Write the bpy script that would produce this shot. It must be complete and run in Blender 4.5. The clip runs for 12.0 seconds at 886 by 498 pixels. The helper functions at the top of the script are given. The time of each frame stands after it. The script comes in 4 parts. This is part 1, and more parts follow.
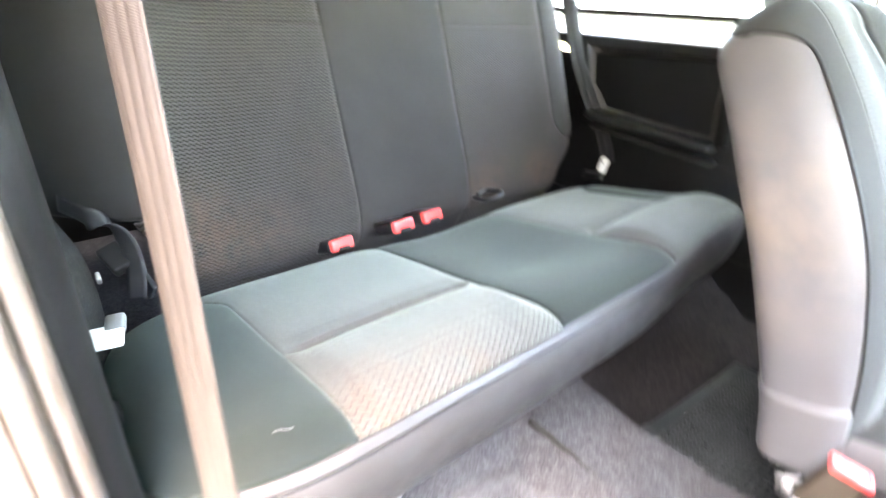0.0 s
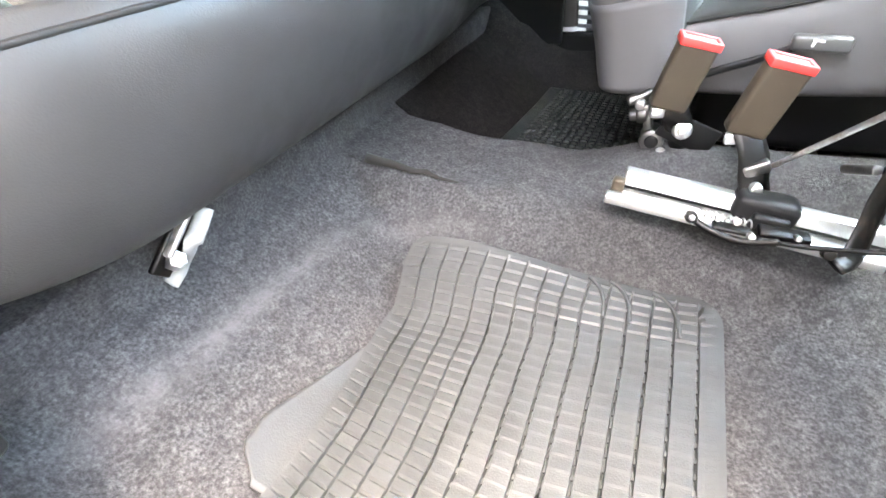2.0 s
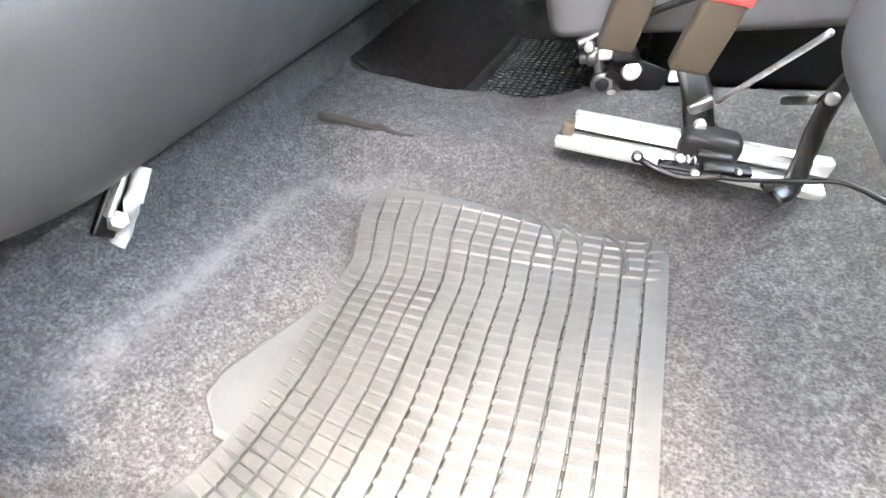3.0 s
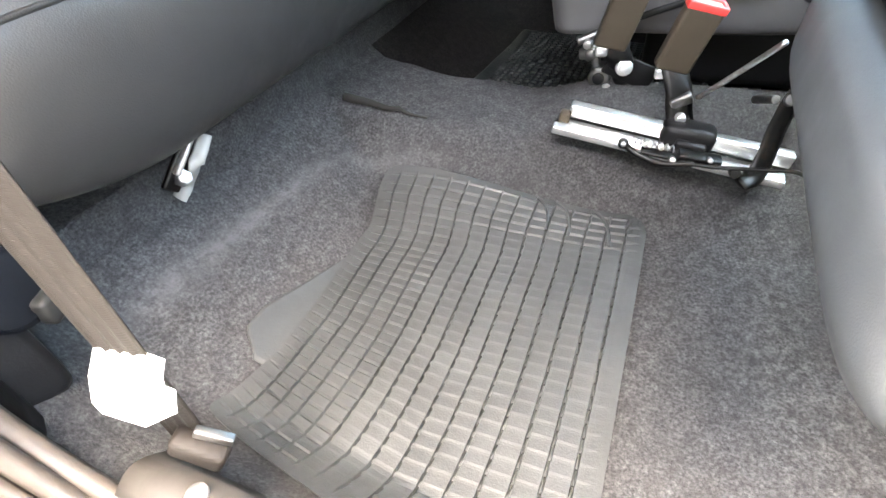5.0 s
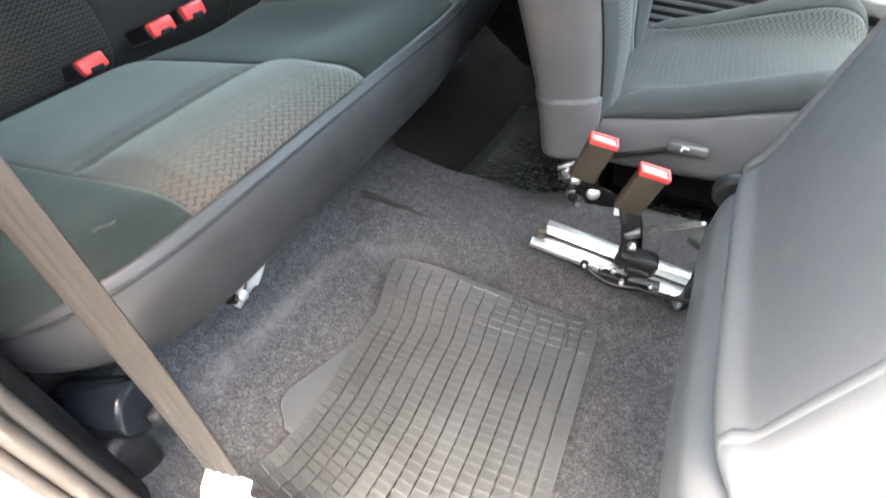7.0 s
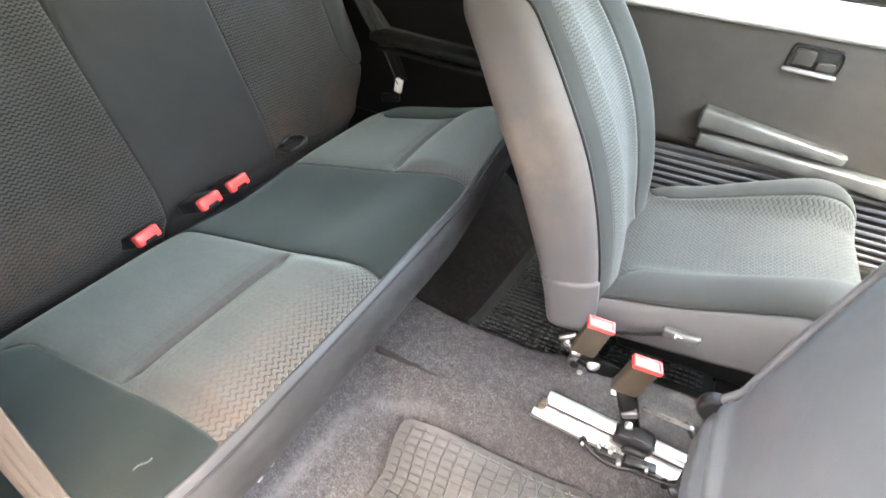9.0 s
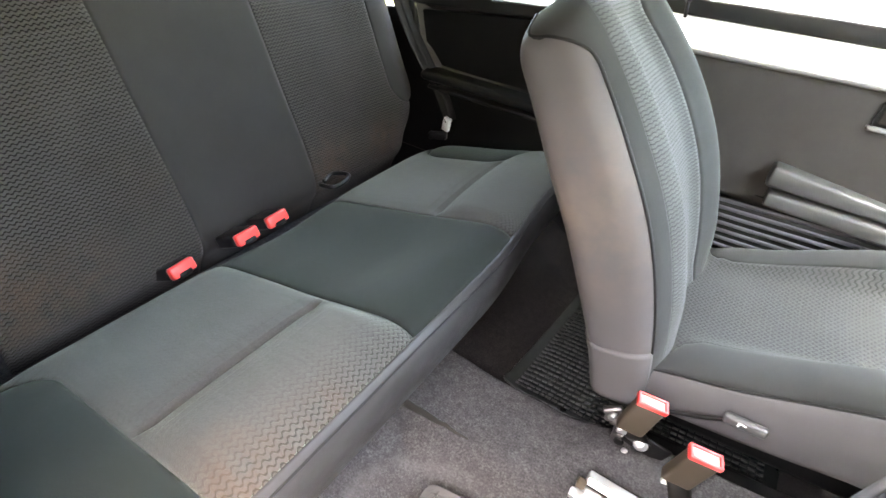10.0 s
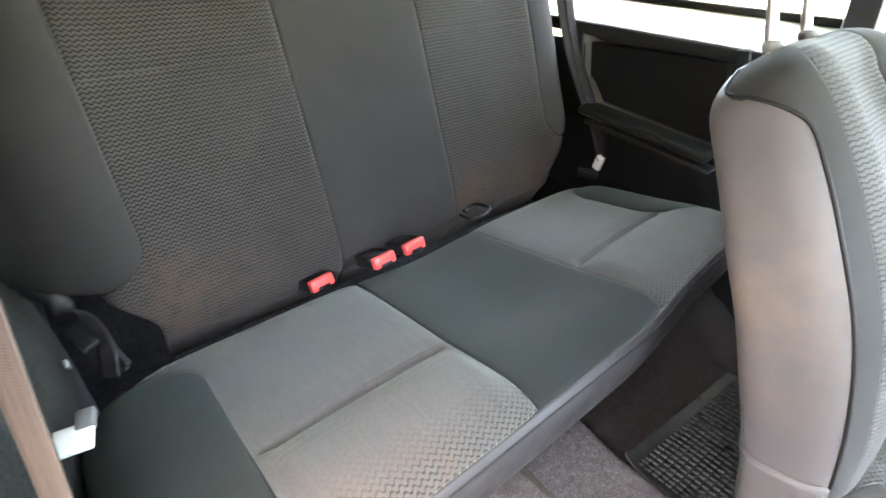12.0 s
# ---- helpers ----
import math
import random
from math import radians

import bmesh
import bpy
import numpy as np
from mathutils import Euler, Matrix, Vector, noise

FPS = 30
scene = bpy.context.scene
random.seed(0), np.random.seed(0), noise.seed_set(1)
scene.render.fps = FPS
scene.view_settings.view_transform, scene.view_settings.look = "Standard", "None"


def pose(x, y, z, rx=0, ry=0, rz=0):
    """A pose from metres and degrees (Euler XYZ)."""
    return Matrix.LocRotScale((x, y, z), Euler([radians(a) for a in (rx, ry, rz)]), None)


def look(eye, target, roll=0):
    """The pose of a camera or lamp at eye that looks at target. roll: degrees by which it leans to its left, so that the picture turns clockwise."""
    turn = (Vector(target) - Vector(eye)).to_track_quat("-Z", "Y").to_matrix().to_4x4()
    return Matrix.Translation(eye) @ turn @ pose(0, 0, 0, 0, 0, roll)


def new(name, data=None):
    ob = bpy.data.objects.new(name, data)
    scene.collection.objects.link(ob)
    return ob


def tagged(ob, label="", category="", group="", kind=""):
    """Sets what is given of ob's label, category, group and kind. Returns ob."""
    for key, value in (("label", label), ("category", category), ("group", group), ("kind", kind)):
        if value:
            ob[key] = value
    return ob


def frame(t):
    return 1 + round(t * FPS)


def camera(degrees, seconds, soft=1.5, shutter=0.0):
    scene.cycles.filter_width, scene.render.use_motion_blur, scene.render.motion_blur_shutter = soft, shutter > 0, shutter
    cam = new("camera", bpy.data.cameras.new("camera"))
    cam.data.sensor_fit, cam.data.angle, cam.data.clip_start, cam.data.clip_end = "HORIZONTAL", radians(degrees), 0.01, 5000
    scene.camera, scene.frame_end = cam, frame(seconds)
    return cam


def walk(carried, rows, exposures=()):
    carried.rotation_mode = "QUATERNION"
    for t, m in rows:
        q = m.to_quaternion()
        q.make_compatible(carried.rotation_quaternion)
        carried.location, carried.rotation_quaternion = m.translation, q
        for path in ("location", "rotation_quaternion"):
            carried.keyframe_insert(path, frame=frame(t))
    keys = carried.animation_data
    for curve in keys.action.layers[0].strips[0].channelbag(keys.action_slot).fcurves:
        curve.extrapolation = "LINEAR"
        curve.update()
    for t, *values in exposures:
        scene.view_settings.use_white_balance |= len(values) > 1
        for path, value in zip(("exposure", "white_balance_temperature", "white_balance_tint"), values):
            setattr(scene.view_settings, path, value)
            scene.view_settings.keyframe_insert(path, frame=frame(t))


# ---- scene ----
cam = camera(83.4, 12.0, shutter=0.4)
PATH = [
    (0, (0.7676, -0.5665, 0.7098), (0.0757, 0.0216, 0.2908), 1.25),
    (0.1, (0.7707, -0.5928, 0.6982), (0.1157, 0.0192, 0.2551), -1.92),
    (0.3, (0.7867, -0.6204, 0.6553), (0.1666, 0.0192, 0.2010), -1.77),
    (0.5, (0.8141, -0.6118, 0.6230), (0.2379, 0.0486, 0.1414), -2.91),
    (0.6, (0.8214, -0.5985, 0.6007), (0.2765, 0.0756, 0.1020), -3.17),
    (0.8, (0.8283, -0.5873, 0.5693), (0.3157, 0.0982, 0.0524), -3.69),
    (1, (0.8145, -0.5890, 0.5279), (0.3416, 0.1120, -0.0059), -3.51),
    (1.2, (0.7987, -0.5822, 0.4934), (0.3569, 0.1236, -0.0604), -3.56),
    (1.5, (0.7772, -0.5656, 0.4558), (0.3620, 0.1369, -0.1222), -5.01),
    (2, (0.7342, -0.5490, 0.3999), (0.3802, 0.1721, -0.1958), -5.04),
    (2.5, (0.7569, -0.5368, 0.3946), (0.4193, 0.1595, -0.2388), -6.77),
    (2.8, (0.7668, -0.5486, 0.3864), (0.4429, 0.1505, -0.2511), -7.19),
    (3, (0.7749, -0.5504, 0.3903), (0.4540, 0.1355, -0.2629), -7.38),
    (3.5, (0.7985, -0.6003, 0.3773), (0.4786, 0.0874, -0.2745), -8.19),
    (5.5, (0.8058, -0.6223, 0.4564), (0.4831, 0.0353, -0.2244), -4.35),
    (6, (0.7993, -0.6265, 0.4868), (0.4846, 0.0297, -0.1990), -3.15),
    (6.5, (0.8175, -0.6329, 0.5346), (0.4985, 0.0218, -0.1508), -2.70),
    (7, (0.8148, -0.6184, 0.6493), (0.5058, 0.0291, -0.0473), -1.18),
    (9, (0.8112, -0.5458, 0.8243), (0.4232, 0.1548, 0.2254), -1.30),
    (9.5, (0.7960, -0.5149, 0.8463), (0.3624, 0.1831, 0.2764), -1.35),
    (10, (0.7757, -0.4922, 0.8294), (0.3070, 0.1968, 0.2765), -0.55),
    (10.5, (0.7594, -0.4913, 0.8240), (0.2561, 0.1704, 0.2683), -0.89),
    (11, (0.7526, -0.4848, 0.8222), (0.1966, 0.1464, 0.2814), -1.18),
    (11.5, (0.7044, -0.4480, 0.8358), (0.0979, 0.1506, 0.3126), -0.62),
    (12, (0.7134, -0.4596, 0.8555), (0.0576, 0.0772, 0.3246), -0.75),
]
walk(cam, [(t, look(eye, target, roll)) for t, eye, target, roll in PATH], [(0, 7.45, 7850, 18), (0.5, 6.6, 7650, 12), (1.0, 6.75, 7600, 14), (1.5, 6.67, 7550, 13), (2.5, 6.86, 7450, 10), (3.0, 6.96, 7450, 10), (3.5, 6.61, 7450, 10), (5.5, 5.9, 7350, 8), (7, 5.8, 7400, 9), (9, 6.5, 8200, 15), (9.5, 6.17, 8300, 18), (10.5, 6.22, 8250, 18), (12, 6.58, 8150, 19)])

# ---- world and light ----
world = bpy.data.worlds.new("sky")
scene.world = world
world.use_nodes = True
wn = world.node_tree.nodes
sky = wn.new("ShaderNodeTexSky")
sky.sky_type, sky.sun_disc = "NISHITA", False
sky.sun_elevation, sky.sun_rotation = radians(75), radians(150)
sky.dust_density, sky.air_density = 3.0, 1.0
wn["Background"].inputs["Strength"].default_value = 0.15
world.node_tree.links.new(sky.outputs["Color"], wn["Background"].inputs["Color"])

sun = new("sun", bpy.data.lights.new("sun", "SUN"))
sun.data.energy, sun.data.angle, sun.data.color = 4.0, radians(6), (1.0, 0.96, 0.9)
sun.matrix_world = look((0, 0, 0), (-0.05, -0.09, -0.98))


# ---- materials ----
class Nodes:
    """A node material under construction."""

    def __init__(self, name, rough=0.6, metal=0.0):
        self.m = bpy.data.materials.new(name)
        self.m.use_nodes = True
        self.t = self.m.node_tree
        self.b = self.t.nodes["Principled BSDF"]
        self.b.inputs["Roughness"].default_value = rough
        self.b.inputs["Metallic"].default_value = metal
        self.pos = self.t.nodes.new("ShaderNodeNewGeometry").outputs["Position"]

    def link(self, a, b):
        self.t.links.new(a, b)

    def put(self, sock, v):
        if isinstance(v, (int, float, tuple)):
            sock.default_value = v
        else:
            self.link(v, sock)

    def math(self, op, a, b=0.0, c=0.0):
        n = self.t.nodes.new("ShaderNodeMath")
        n.operation = op
        for s, v in zip(n.inputs, (a, b, c)):
            self.put(s, v)
        return n.outputs[0]

    def noise(self, scale, detail=3.0, rough=0.6, vec=None, out="Fac"):
        n = self.t.nodes.new("ShaderNodeTexNoise")
        n.inputs["Scale"].default_value, n.inputs["Detail"].default_value = scale, detail
        n.inputs["Roughness"].default_value = rough
        self.link(vec or self.pos, n.inputs["Vector"])
        return n.outputs[out]

    def voronoi(self, scale, out="Distance"):
        n = self.t.nodes.new("ShaderNodeTexVoronoi")
        n.inputs["Scale"].default_value = scale
        self.link(self.pos, n.inputs["Vector"])
        return n.outputs[out]

    def ramp(self, fac, *stops):
        n = self.t.nodes.new("ShaderNodeValToRGB")
        e = n.color_ramp.elements
        while len(e) < len(stops):
            e.new(0.5)
        for i, (p, c) in enumerate(stops):
            e[i].position = p
            e[i].color = (*c, 1) if isinstance(c, tuple) else (c, c, c, 1)
        self.link(fac, n.inputs["Fac"])
        return n.outputs["Color"]

    def mix(self, fac, a, b, mode="MIX"):
        n = self.t.nodes.new("ShaderNodeMix")
        n.data_type, n.blend_type = "RGBA", mode
        for s, v in zip((n.inputs["Factor"], n.inputs["A"], n.inputs["B"]), (fac, a, b)):
            self.put(s, (*v, 1) if isinstance(v, tuple) and len(v) == 3 else v)
        return n.outputs["Result"]

    def axes(self):
        n = self.t.nodes.new("ShaderNodeSeparateXYZ")
        self.link(self.pos, n.inputs[0])
        return n.outputs

    def near(self, p, r):
        """1 at the point p, falling to 0 at the distance r."""
        n = self.t.nodes.new("ShaderNodeVectorMath")
        n.operation = "DISTANCE"
        self.link(self.pos, n.inputs[0])
        n.inputs[1].default_value = p
        return self.math("MAXIMUM", self.math("SUBTRACT", 1.0, self.math("DIVIDE", n.outputs["Value"], r)), 0.0)

    def colour(self, c):
        self.put(self.b.inputs["Base Color"], (*c, 1) if isinstance(c, tuple) else c)

    def bump(self, h, dist, strength=1.0):
        n = self.t.nodes.new("ShaderNodeBump")
        n.inputs["Distance"].default_value, n.inputs["Strength"].default_value = dist, strength
        self.link(h, n.inputs["Height"])
        self.link(n.outputs["Normal"], self.b.inputs["Normal"])

    def rough(self, v):
        self.put(self.b.inputs["Roughness"], v)


SHEEN = 0.11
SHEEN_TINT = (0.78, 0.95, 0.85, 1)
NEUTRAL = (0.92, 0.95, 0.93, 1)
WARM = (1.0, 0.95, 0.9, 1)


def plain_fabric(name, dark, light, sheen=SHEEN, tint=SHEEN_TINT):
    n = Nodes(name, 0.85)
    big, fine = n.noise(6, 4), n.noise(900, 2)
    n.colour(n.mix(n.math("MULTIPLY", fine, 0.5), n.ramp(big, (0.3, dark), (0.7, light)), light))
    n.bump(n.math("ADD", fine, n.math("MULTIPLY", n.noise(60, 3), 0.6)), 0.0006, 0.6)
    n.b.inputs["Specular IOR Level"].default_value = 0.08
    n.b.inputs["Sheen Weight"].default_value, n.b.inputs["Sheen Roughness"].default_value = sheen, 0.5
    n.b.inputs["Sheen Tint"].default_value = tint
    return n.m


def ribbed_fabric(name, dark, light, pitch, stains=(), shift=0.25, cell=0.0055, worn=(0.3, 0.75), front=None, lean=1.0, rise=1.0, sheen=SHEEN, tint=SHEEN_TINT):
    """Woven upholstery: ribs across the seat, staggered from one thread column to the next; worn smooth in patches."""
    n = Nodes(name, 0.85)
    x, y, z = n.axes()
    along = n.math("SUBTRACT", n.math("MULTIPLY", x, lean), n.math("MULTIPLY", z, rise))
    col = n.math("SINE", n.math("MULTIPLY", y, math.pi / cell))
    col = n.math("MINIMUM", n.math("MAXIMUM", n.math("MULTIPLY", col, 1.4), -1.0), 1.0)
    wob = n.math("MULTIPLY", n.noise(20, 2), 0.003)
    ph = n.math("ADD", n.math("ADD", along, n.math("MULTIPLY", col, shift * pitch)), wob)
    rib = n.math("SINE", n.math("MULTIPLY", ph, 2 * math.pi / pitch))
    dark_row = n.math("MINIMUM", n.math("MAXIMUM", n.math("MULTIPLY", n.math("ADD", rib, 0.15), -1.3), 0.0), 1.0)
    h = n.math("SUBTRACT", 0.5, dark_row)
    wear = n.ramp(n.noise(7, 4), (0.35, worn[0]), (0.65, worn[1]))
    if front:
        edge = n.math("MINIMUM", n.math("MAXIMUM", n.math("DIVIDE", n.math("SUBTRACT", x, front[0]), front[1] - front[0]), 0.0), 1.0)
        edge = n.math("MULTIPLY", edge, edge)
        wear = n.math("ADD", n.math("MULTIPLY", wear, 0.5), n.math("MULTIPLY", edge, n.ramp(n.noise(18, 3), (0.3, 0.38), (0.6, 0.72))))
    f = n.math("SUBTRACT", 0.62, n.math("MULTIPLY", n.math("MULTIPLY", dark_row, wear), 0.95))
    f = n.math("ADD", f, n.math("MULTIPLY", n.math("SUBTRACT", n.noise(350, 3, 0.7), 0.5), 0.35))
    f = n.math("ADD", f, n.math("MULTIPLY", n.math("SUBTRACT", n.noise(9, 4), 0.5), 0.25))
    if front:
        pull = n.t.nodes.new("ShaderNodeMapping")
        pull.inputs["Scale"].default_value = (0.07, 1, 0.3)
        n.link(n.pos, pull.inputs["Vector"])
        f = n.math("ADD", f, n.math("MULTIPLY", n.math("SUBTRACT", n.noise(220, 4, 0.7, pull.outputs[0]), 0.5), 0.45))
    f = n.math("MINIMUM", n.math("MAXIMUM", f, 0.0), 1.0)
    c = n.mix(f, dark, light)
    for p, r, k in stains:
        s = n.math("MULTIPLY", n.near(p, r), n.ramp(n.noise(40, 5, 0.7), (0.35, 0.0), (0.65, 1.0)))
        c = n.mix(n.math("MULTIPLY", s, k), c, (0.062, 0.037, 0.024))
    n.colour(c)
    n.bump(n.math("ADD", n.math("MULTIPLY", h, wear), n.math("MULTIPLY", n.noise(600, 2), 0.5)), 0.0016, 0.8)
    n.b.inputs["Specular IOR Level"].default_value = 0.08
    n.b.inputs["Sheen Weight"].default_value, n.b.inputs["Sheen Roughness"].default_value = sheen, 0.5
    n.b.inputs["Sheen Tint"].default_value = tint
    return n.m


def vinyl(name, dark, light, rough=0.45, warm=None, spec=0.3):
    n = Nodes(name, rough)
    c = n.ramp(n.noise(5, 5), (0.3, dark), (0.7, light))
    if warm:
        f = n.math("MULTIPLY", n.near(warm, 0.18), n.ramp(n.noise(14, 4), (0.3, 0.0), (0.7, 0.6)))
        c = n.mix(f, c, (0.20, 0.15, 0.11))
    n.colour(c)
    n.rough(n.ramp(n.noise(20, 4), (0.3, rough - 0.06), (0.7, rough + 0.1)))
    n.bump(n.math("ADD", n.math("MULTIPLY", n.voronoi(900), 0.5), n.math("MULTIPLY", n.noise(10, 3), 5.0)), 0.0006, 0.3)
    n.b.inputs["Specular IOR Level"].default_value = spec
    return n.m


def felt_carpet(name, dark, light):
    """Flecked felt, clumped and trodden, with pale worn lines along its moulded creases."""
    n = Nodes(name, 0.95)
    x, y, z = n.axes()
    fleck = n.ramp(n.noise(300, 4, 0.7), (0.34, 0.05), (0.66, 1.0))
    clump = n.ramp(n.noise(75, 4, 0.65), (0.34, 0.35), (0.64, 1.0))
    patch = n.ramp(n.noise(7, 3), (0.3, 0.7), (0.7, 1.0))
    f = n.math("MULTIPLY", n.math("MULTIPLY", fleck, clump), patch)

    def worn_line(off, width):
        q = n.math("DIVIDE", off, width)
        return n.math("POWER", 2.718, n.math("MULTIPLY", n.math("MULTIPLY", q, q), -1.0))

    def between(v, a, b):
        t = n.math("DIVIDE", n.math("SUBTRACT", v, a), b - a)
        return n.math("MINIMUM", n.math("MAXIMUM", t, 0.0), 1.0)

    heel = n.math("SUBTRACT", x, n.math("ADD", 0.418, n.math("MULTIPLY", y, 0.07)))
    w1 = n.math("MULTIPLY", worn_line(heel, 0.013), n.math("MULTIPLY", between(y, -0.52, -0.42), between(y, -0.10, -0.2)))
    hump = n.math("SUBTRACT", y, n.math("ADD", -0.078, n.math("MULTIPLY", n.math("POWER", n.math("ABSOLUTE", n.math("SUBTRACT", x, 0.53)), 2.0), -3.2)))
    w2 = n.math("MULTIPLY", worn_line(hump, 0.014), n.math("MULTIPLY", between(x, 0.39, 0.43), between(x, 0.62, 0.5)))
    worn = n.math("MULTIPLY", n.math("MAXIMUM", w1, n.math("MULTIPLY", w2, 0.7)), n.ramp(n.noise(60, 4, 0.7), (0.3, 0.1), (0.6, 0.75)))
    n.colour(n.mix(worn, n.mix(f, dark, light), (0.115, 0.112, 0.112)))
    n.bump(n.math("ADD", n.noise(420, 4, 0.8), n.math("MULTIPLY", n.noise(50, 3), 1.5)), 0.004, 0.8)
    n.b.inputs["Specular IOR Level"].default_value = 0.08
    return n.m


def rubber(name, dark, light, rough=0.5, spec=0.5):
    n = Nodes(name, rough)
    n.colour(n.ramp(n.noise(14, 5, 0.65), (0.3, dark), (0.72, light)))
    n.rough(n.ramp(n.noise(30, 4), (0.3, rough - 0.12), (0.7, rough + 0.15)))
    n.bump(n.noise(500, 3), 0.0006, 0.5)
    n.b.inputs["Specular IOR Level"].default_value = spec
    return n.m


def metal(name, base, rough=0.35, rust=0.0):
    n = Nodes(name, rough, 1.0)
    f = n.ramp(n.noise(45, 5, 0.7), (0.52, 0.0), (0.7, rust))
    n.colour(n.mix(f, base, (0.18, 0.09, 0.04)))
    n.link(n.math("SUBTRACT", 1.0, n.math("MULTIPLY", f, 0.8)), n.b.inputs["Metallic"])
    n.rough(n.ramp(n.noise(90, 3), (0.3, rough - 0.1), (0.7, rough + 0.15)))
    n.bump(n.noise(200, 3), 0.0004, 0.5)
    return n.m


def plastic(name, base, rough=0.4, grain=400):
    n = Nodes(name, rough)
    n.b.inputs["Specular IOR Level"].default_value = 0.5 if max(base) > 0.05 else 0.12
    n.colour(n.mix(n.noise(18, 4), tuple(v * 0.75 for v in base), tuple(min(v * 1.2, 0.9) for v in base)))
    n.bump(n.noise(grain, 3), 0.0004, 0.4)
    return n.m


def webbing(name, dark, light):
    n = Nodes(name, 0.6)
    x, y, z = n.axes()
    w = n.math("SINE", n.math("MULTIPLY", n.math("ADD", z, n.math("MULTIPLY", x, 0.4)), 2 * math.pi / 0.0013))
    n.colour(n.mix(n.math("ADD", 0.4, n.math("MULTIPLY", n.noise(50, 4), 0.5)), dark, light))
    n.bump(w, 0.0003, 0.3)
    n.b.inputs["Specular IOR Level"].default_value = 0.22
    return n.m


INSERT = [((0.45, -0.375, 0.37), 0.085, 0.7), ((0.46, -0.27, 0.37), 0.07, 0.4), ((0.0, -0.38, 0.36), 0.10, 0.45), ((0.0, 0.42, 0.36), 0.08, 0.6),
          ((0.0, 0.23, 0.36), 0.08, 0.5), ((-0.03, -0.16, 0.46), 0.10, 0.12), ((0.02, -0.42, 0.46), 0.09, 0.2), ((-0.02, -0.33, 0.42), 0.12, 0.1), ((-0.03, -0.40, 0.40), 0.10, 0.45), ((-0.03, -0.28, 0.37), 0.08, 0.3), ((-0.03, 0.25, 0.37), 0.10, 0.35), ((-0.03, 0.42, 0.38), 0.07, 0.35)]
M_PLAIN = plain_fabric("dark_green_grey_cloth", (0.0068, 0.0090, 0.0084), (0.0105, 0.0137, 0.0129), 0.11)
M_PLAIN_BACK = plain_fabric("grey_cloth", (0.0155, 0.015, 0.0144), (0.0225, 0.0217, 0.0208), 0.035, WARM)
M_INSERT = ribbed_fabric("ribbed_cloth", (0.012, 0.0122, 0.0117), (0.069, 0.070, 0.067), 0.0105, INSERT, worn=(0.02, 0.14), front=(0.39, 0.46), sheen=0.18)
M_INSERT_BACK = ribbed_fabric("ribbed_back_cloth", (0.0040, 0.0037, 0.0035), (0.050, 0.0465, 0.043), 0.0070, INSERT, 0.18, 0.0046, (0.60, 1.0), lean=0.37, sheen=0.05, tint=WARM)
M_INSERT_FRONT = ribbed_fabric("ribbed_front_seat_cloth", (0.036, 0.037, 0.036), (0.082, 0.0835, 0.081), 0.0070, (), 0.10, 0.0045, (0.55, 1.0), lean=0.57, sheen=0.06, tint=NEUTRAL)
M_INSERT_SEAT = ribbed_fabric("dimpled_front_seat_cloth", (0.022, 0.0235, 0.0228), (0.059, 0.0605, 0.0585), 0.0085, (), 0.25, 0.0055, (0.4, 1.0), rise=0.1, sheen=0.06, tint=NEUTRAL)
M_SEAT_PLAIN = plain_fabric("mid_grey_cloth", (0.0245, 0.0255, 0.0248), (0.035, 0.0365, 0.0354), 0.06, NEUTRAL)
M_VINYL = vinyl("grey_vinyl", (0.0225, 0.0225, 0.0228), (0.031, 0.0307, 0.0312), 0.45, spec=0.3)
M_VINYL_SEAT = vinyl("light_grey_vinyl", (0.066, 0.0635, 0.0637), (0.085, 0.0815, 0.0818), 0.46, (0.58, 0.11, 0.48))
M_VINYL_TIP = vinyl("blue_grey_vinyl", (0.086, 0.090, 0.093), (0.104, 0.108, 0.111), 0.52)
M_PIPING = vinyl("dark_piping", (0.005, 0.005, 0.0052), (0.010, 0.010, 0.0103), 0.6)
M_CARPET = felt_carpet("grey_felt", (0.026, 0.0255, 0.0262), (0.106, 0.104, 0.106))
# dark tone for the carpet slit's shadow
M_SLIT_SHADE = plain_fabric("slit_shade_felt", (0.012, 0.0108, 0.010), (0.028, 0.0255, 0.0235))
# darkened copy of the carpet that paints the far footwell's shade
M_FOOTWELL_SHADE = felt_carpet("footwell_shade_felt", (0.007, 0.0062, 0.006), (0.033, 0.0295, 0.0285))
M_FELT_GREY = felt_carpet("dark_grey_felt", (0.014, 0.0142, 0.014), (0.062, 0.063, 0.062))
M_MAT = rubber("grey_rubber", (0.026, 0.0272, 0.0274), (0.039, 0.0407, 0.041), 0.50, 0.30)
M_MAT_DARK = rubber("dark_rubber", (0.008, 0.010, 0.0095), (0.018, 0.022, 0.0205), 0.35)
M_RIB = rubber("dark_grey_rubber", (0.010, 0.013, 0.012), (0.020, 0.024, 0.0225), 0.5)
M_ALU = metal("bare_aluminium", (0.86, 0.86, 0.85), 0.38, 0.08)
M_STEEL = metal("zinc_steel", (0.52, 0.51, 0.50), 0.4, 0.7)
M_BLACKSTEEL = metal("black_steel", (0.025, 0.025, 0.025), 0.4, 0.12)
M_GUNMETAL = metal("worn_grey_steel", (0.16, 0.158, 0.155), 0.38, 0.1)
M_BLACK = plastic("black_plastic", (0.010, 0.010, 0.0105), 0.35)
M_GLOSS = plastic("glossy_black", (0.006, 0.007, 0.009), 0.2)
M_TRIM = plastic("charcoal_trim", (0.042, 0.0385, 0.0355), 0.5, 250)
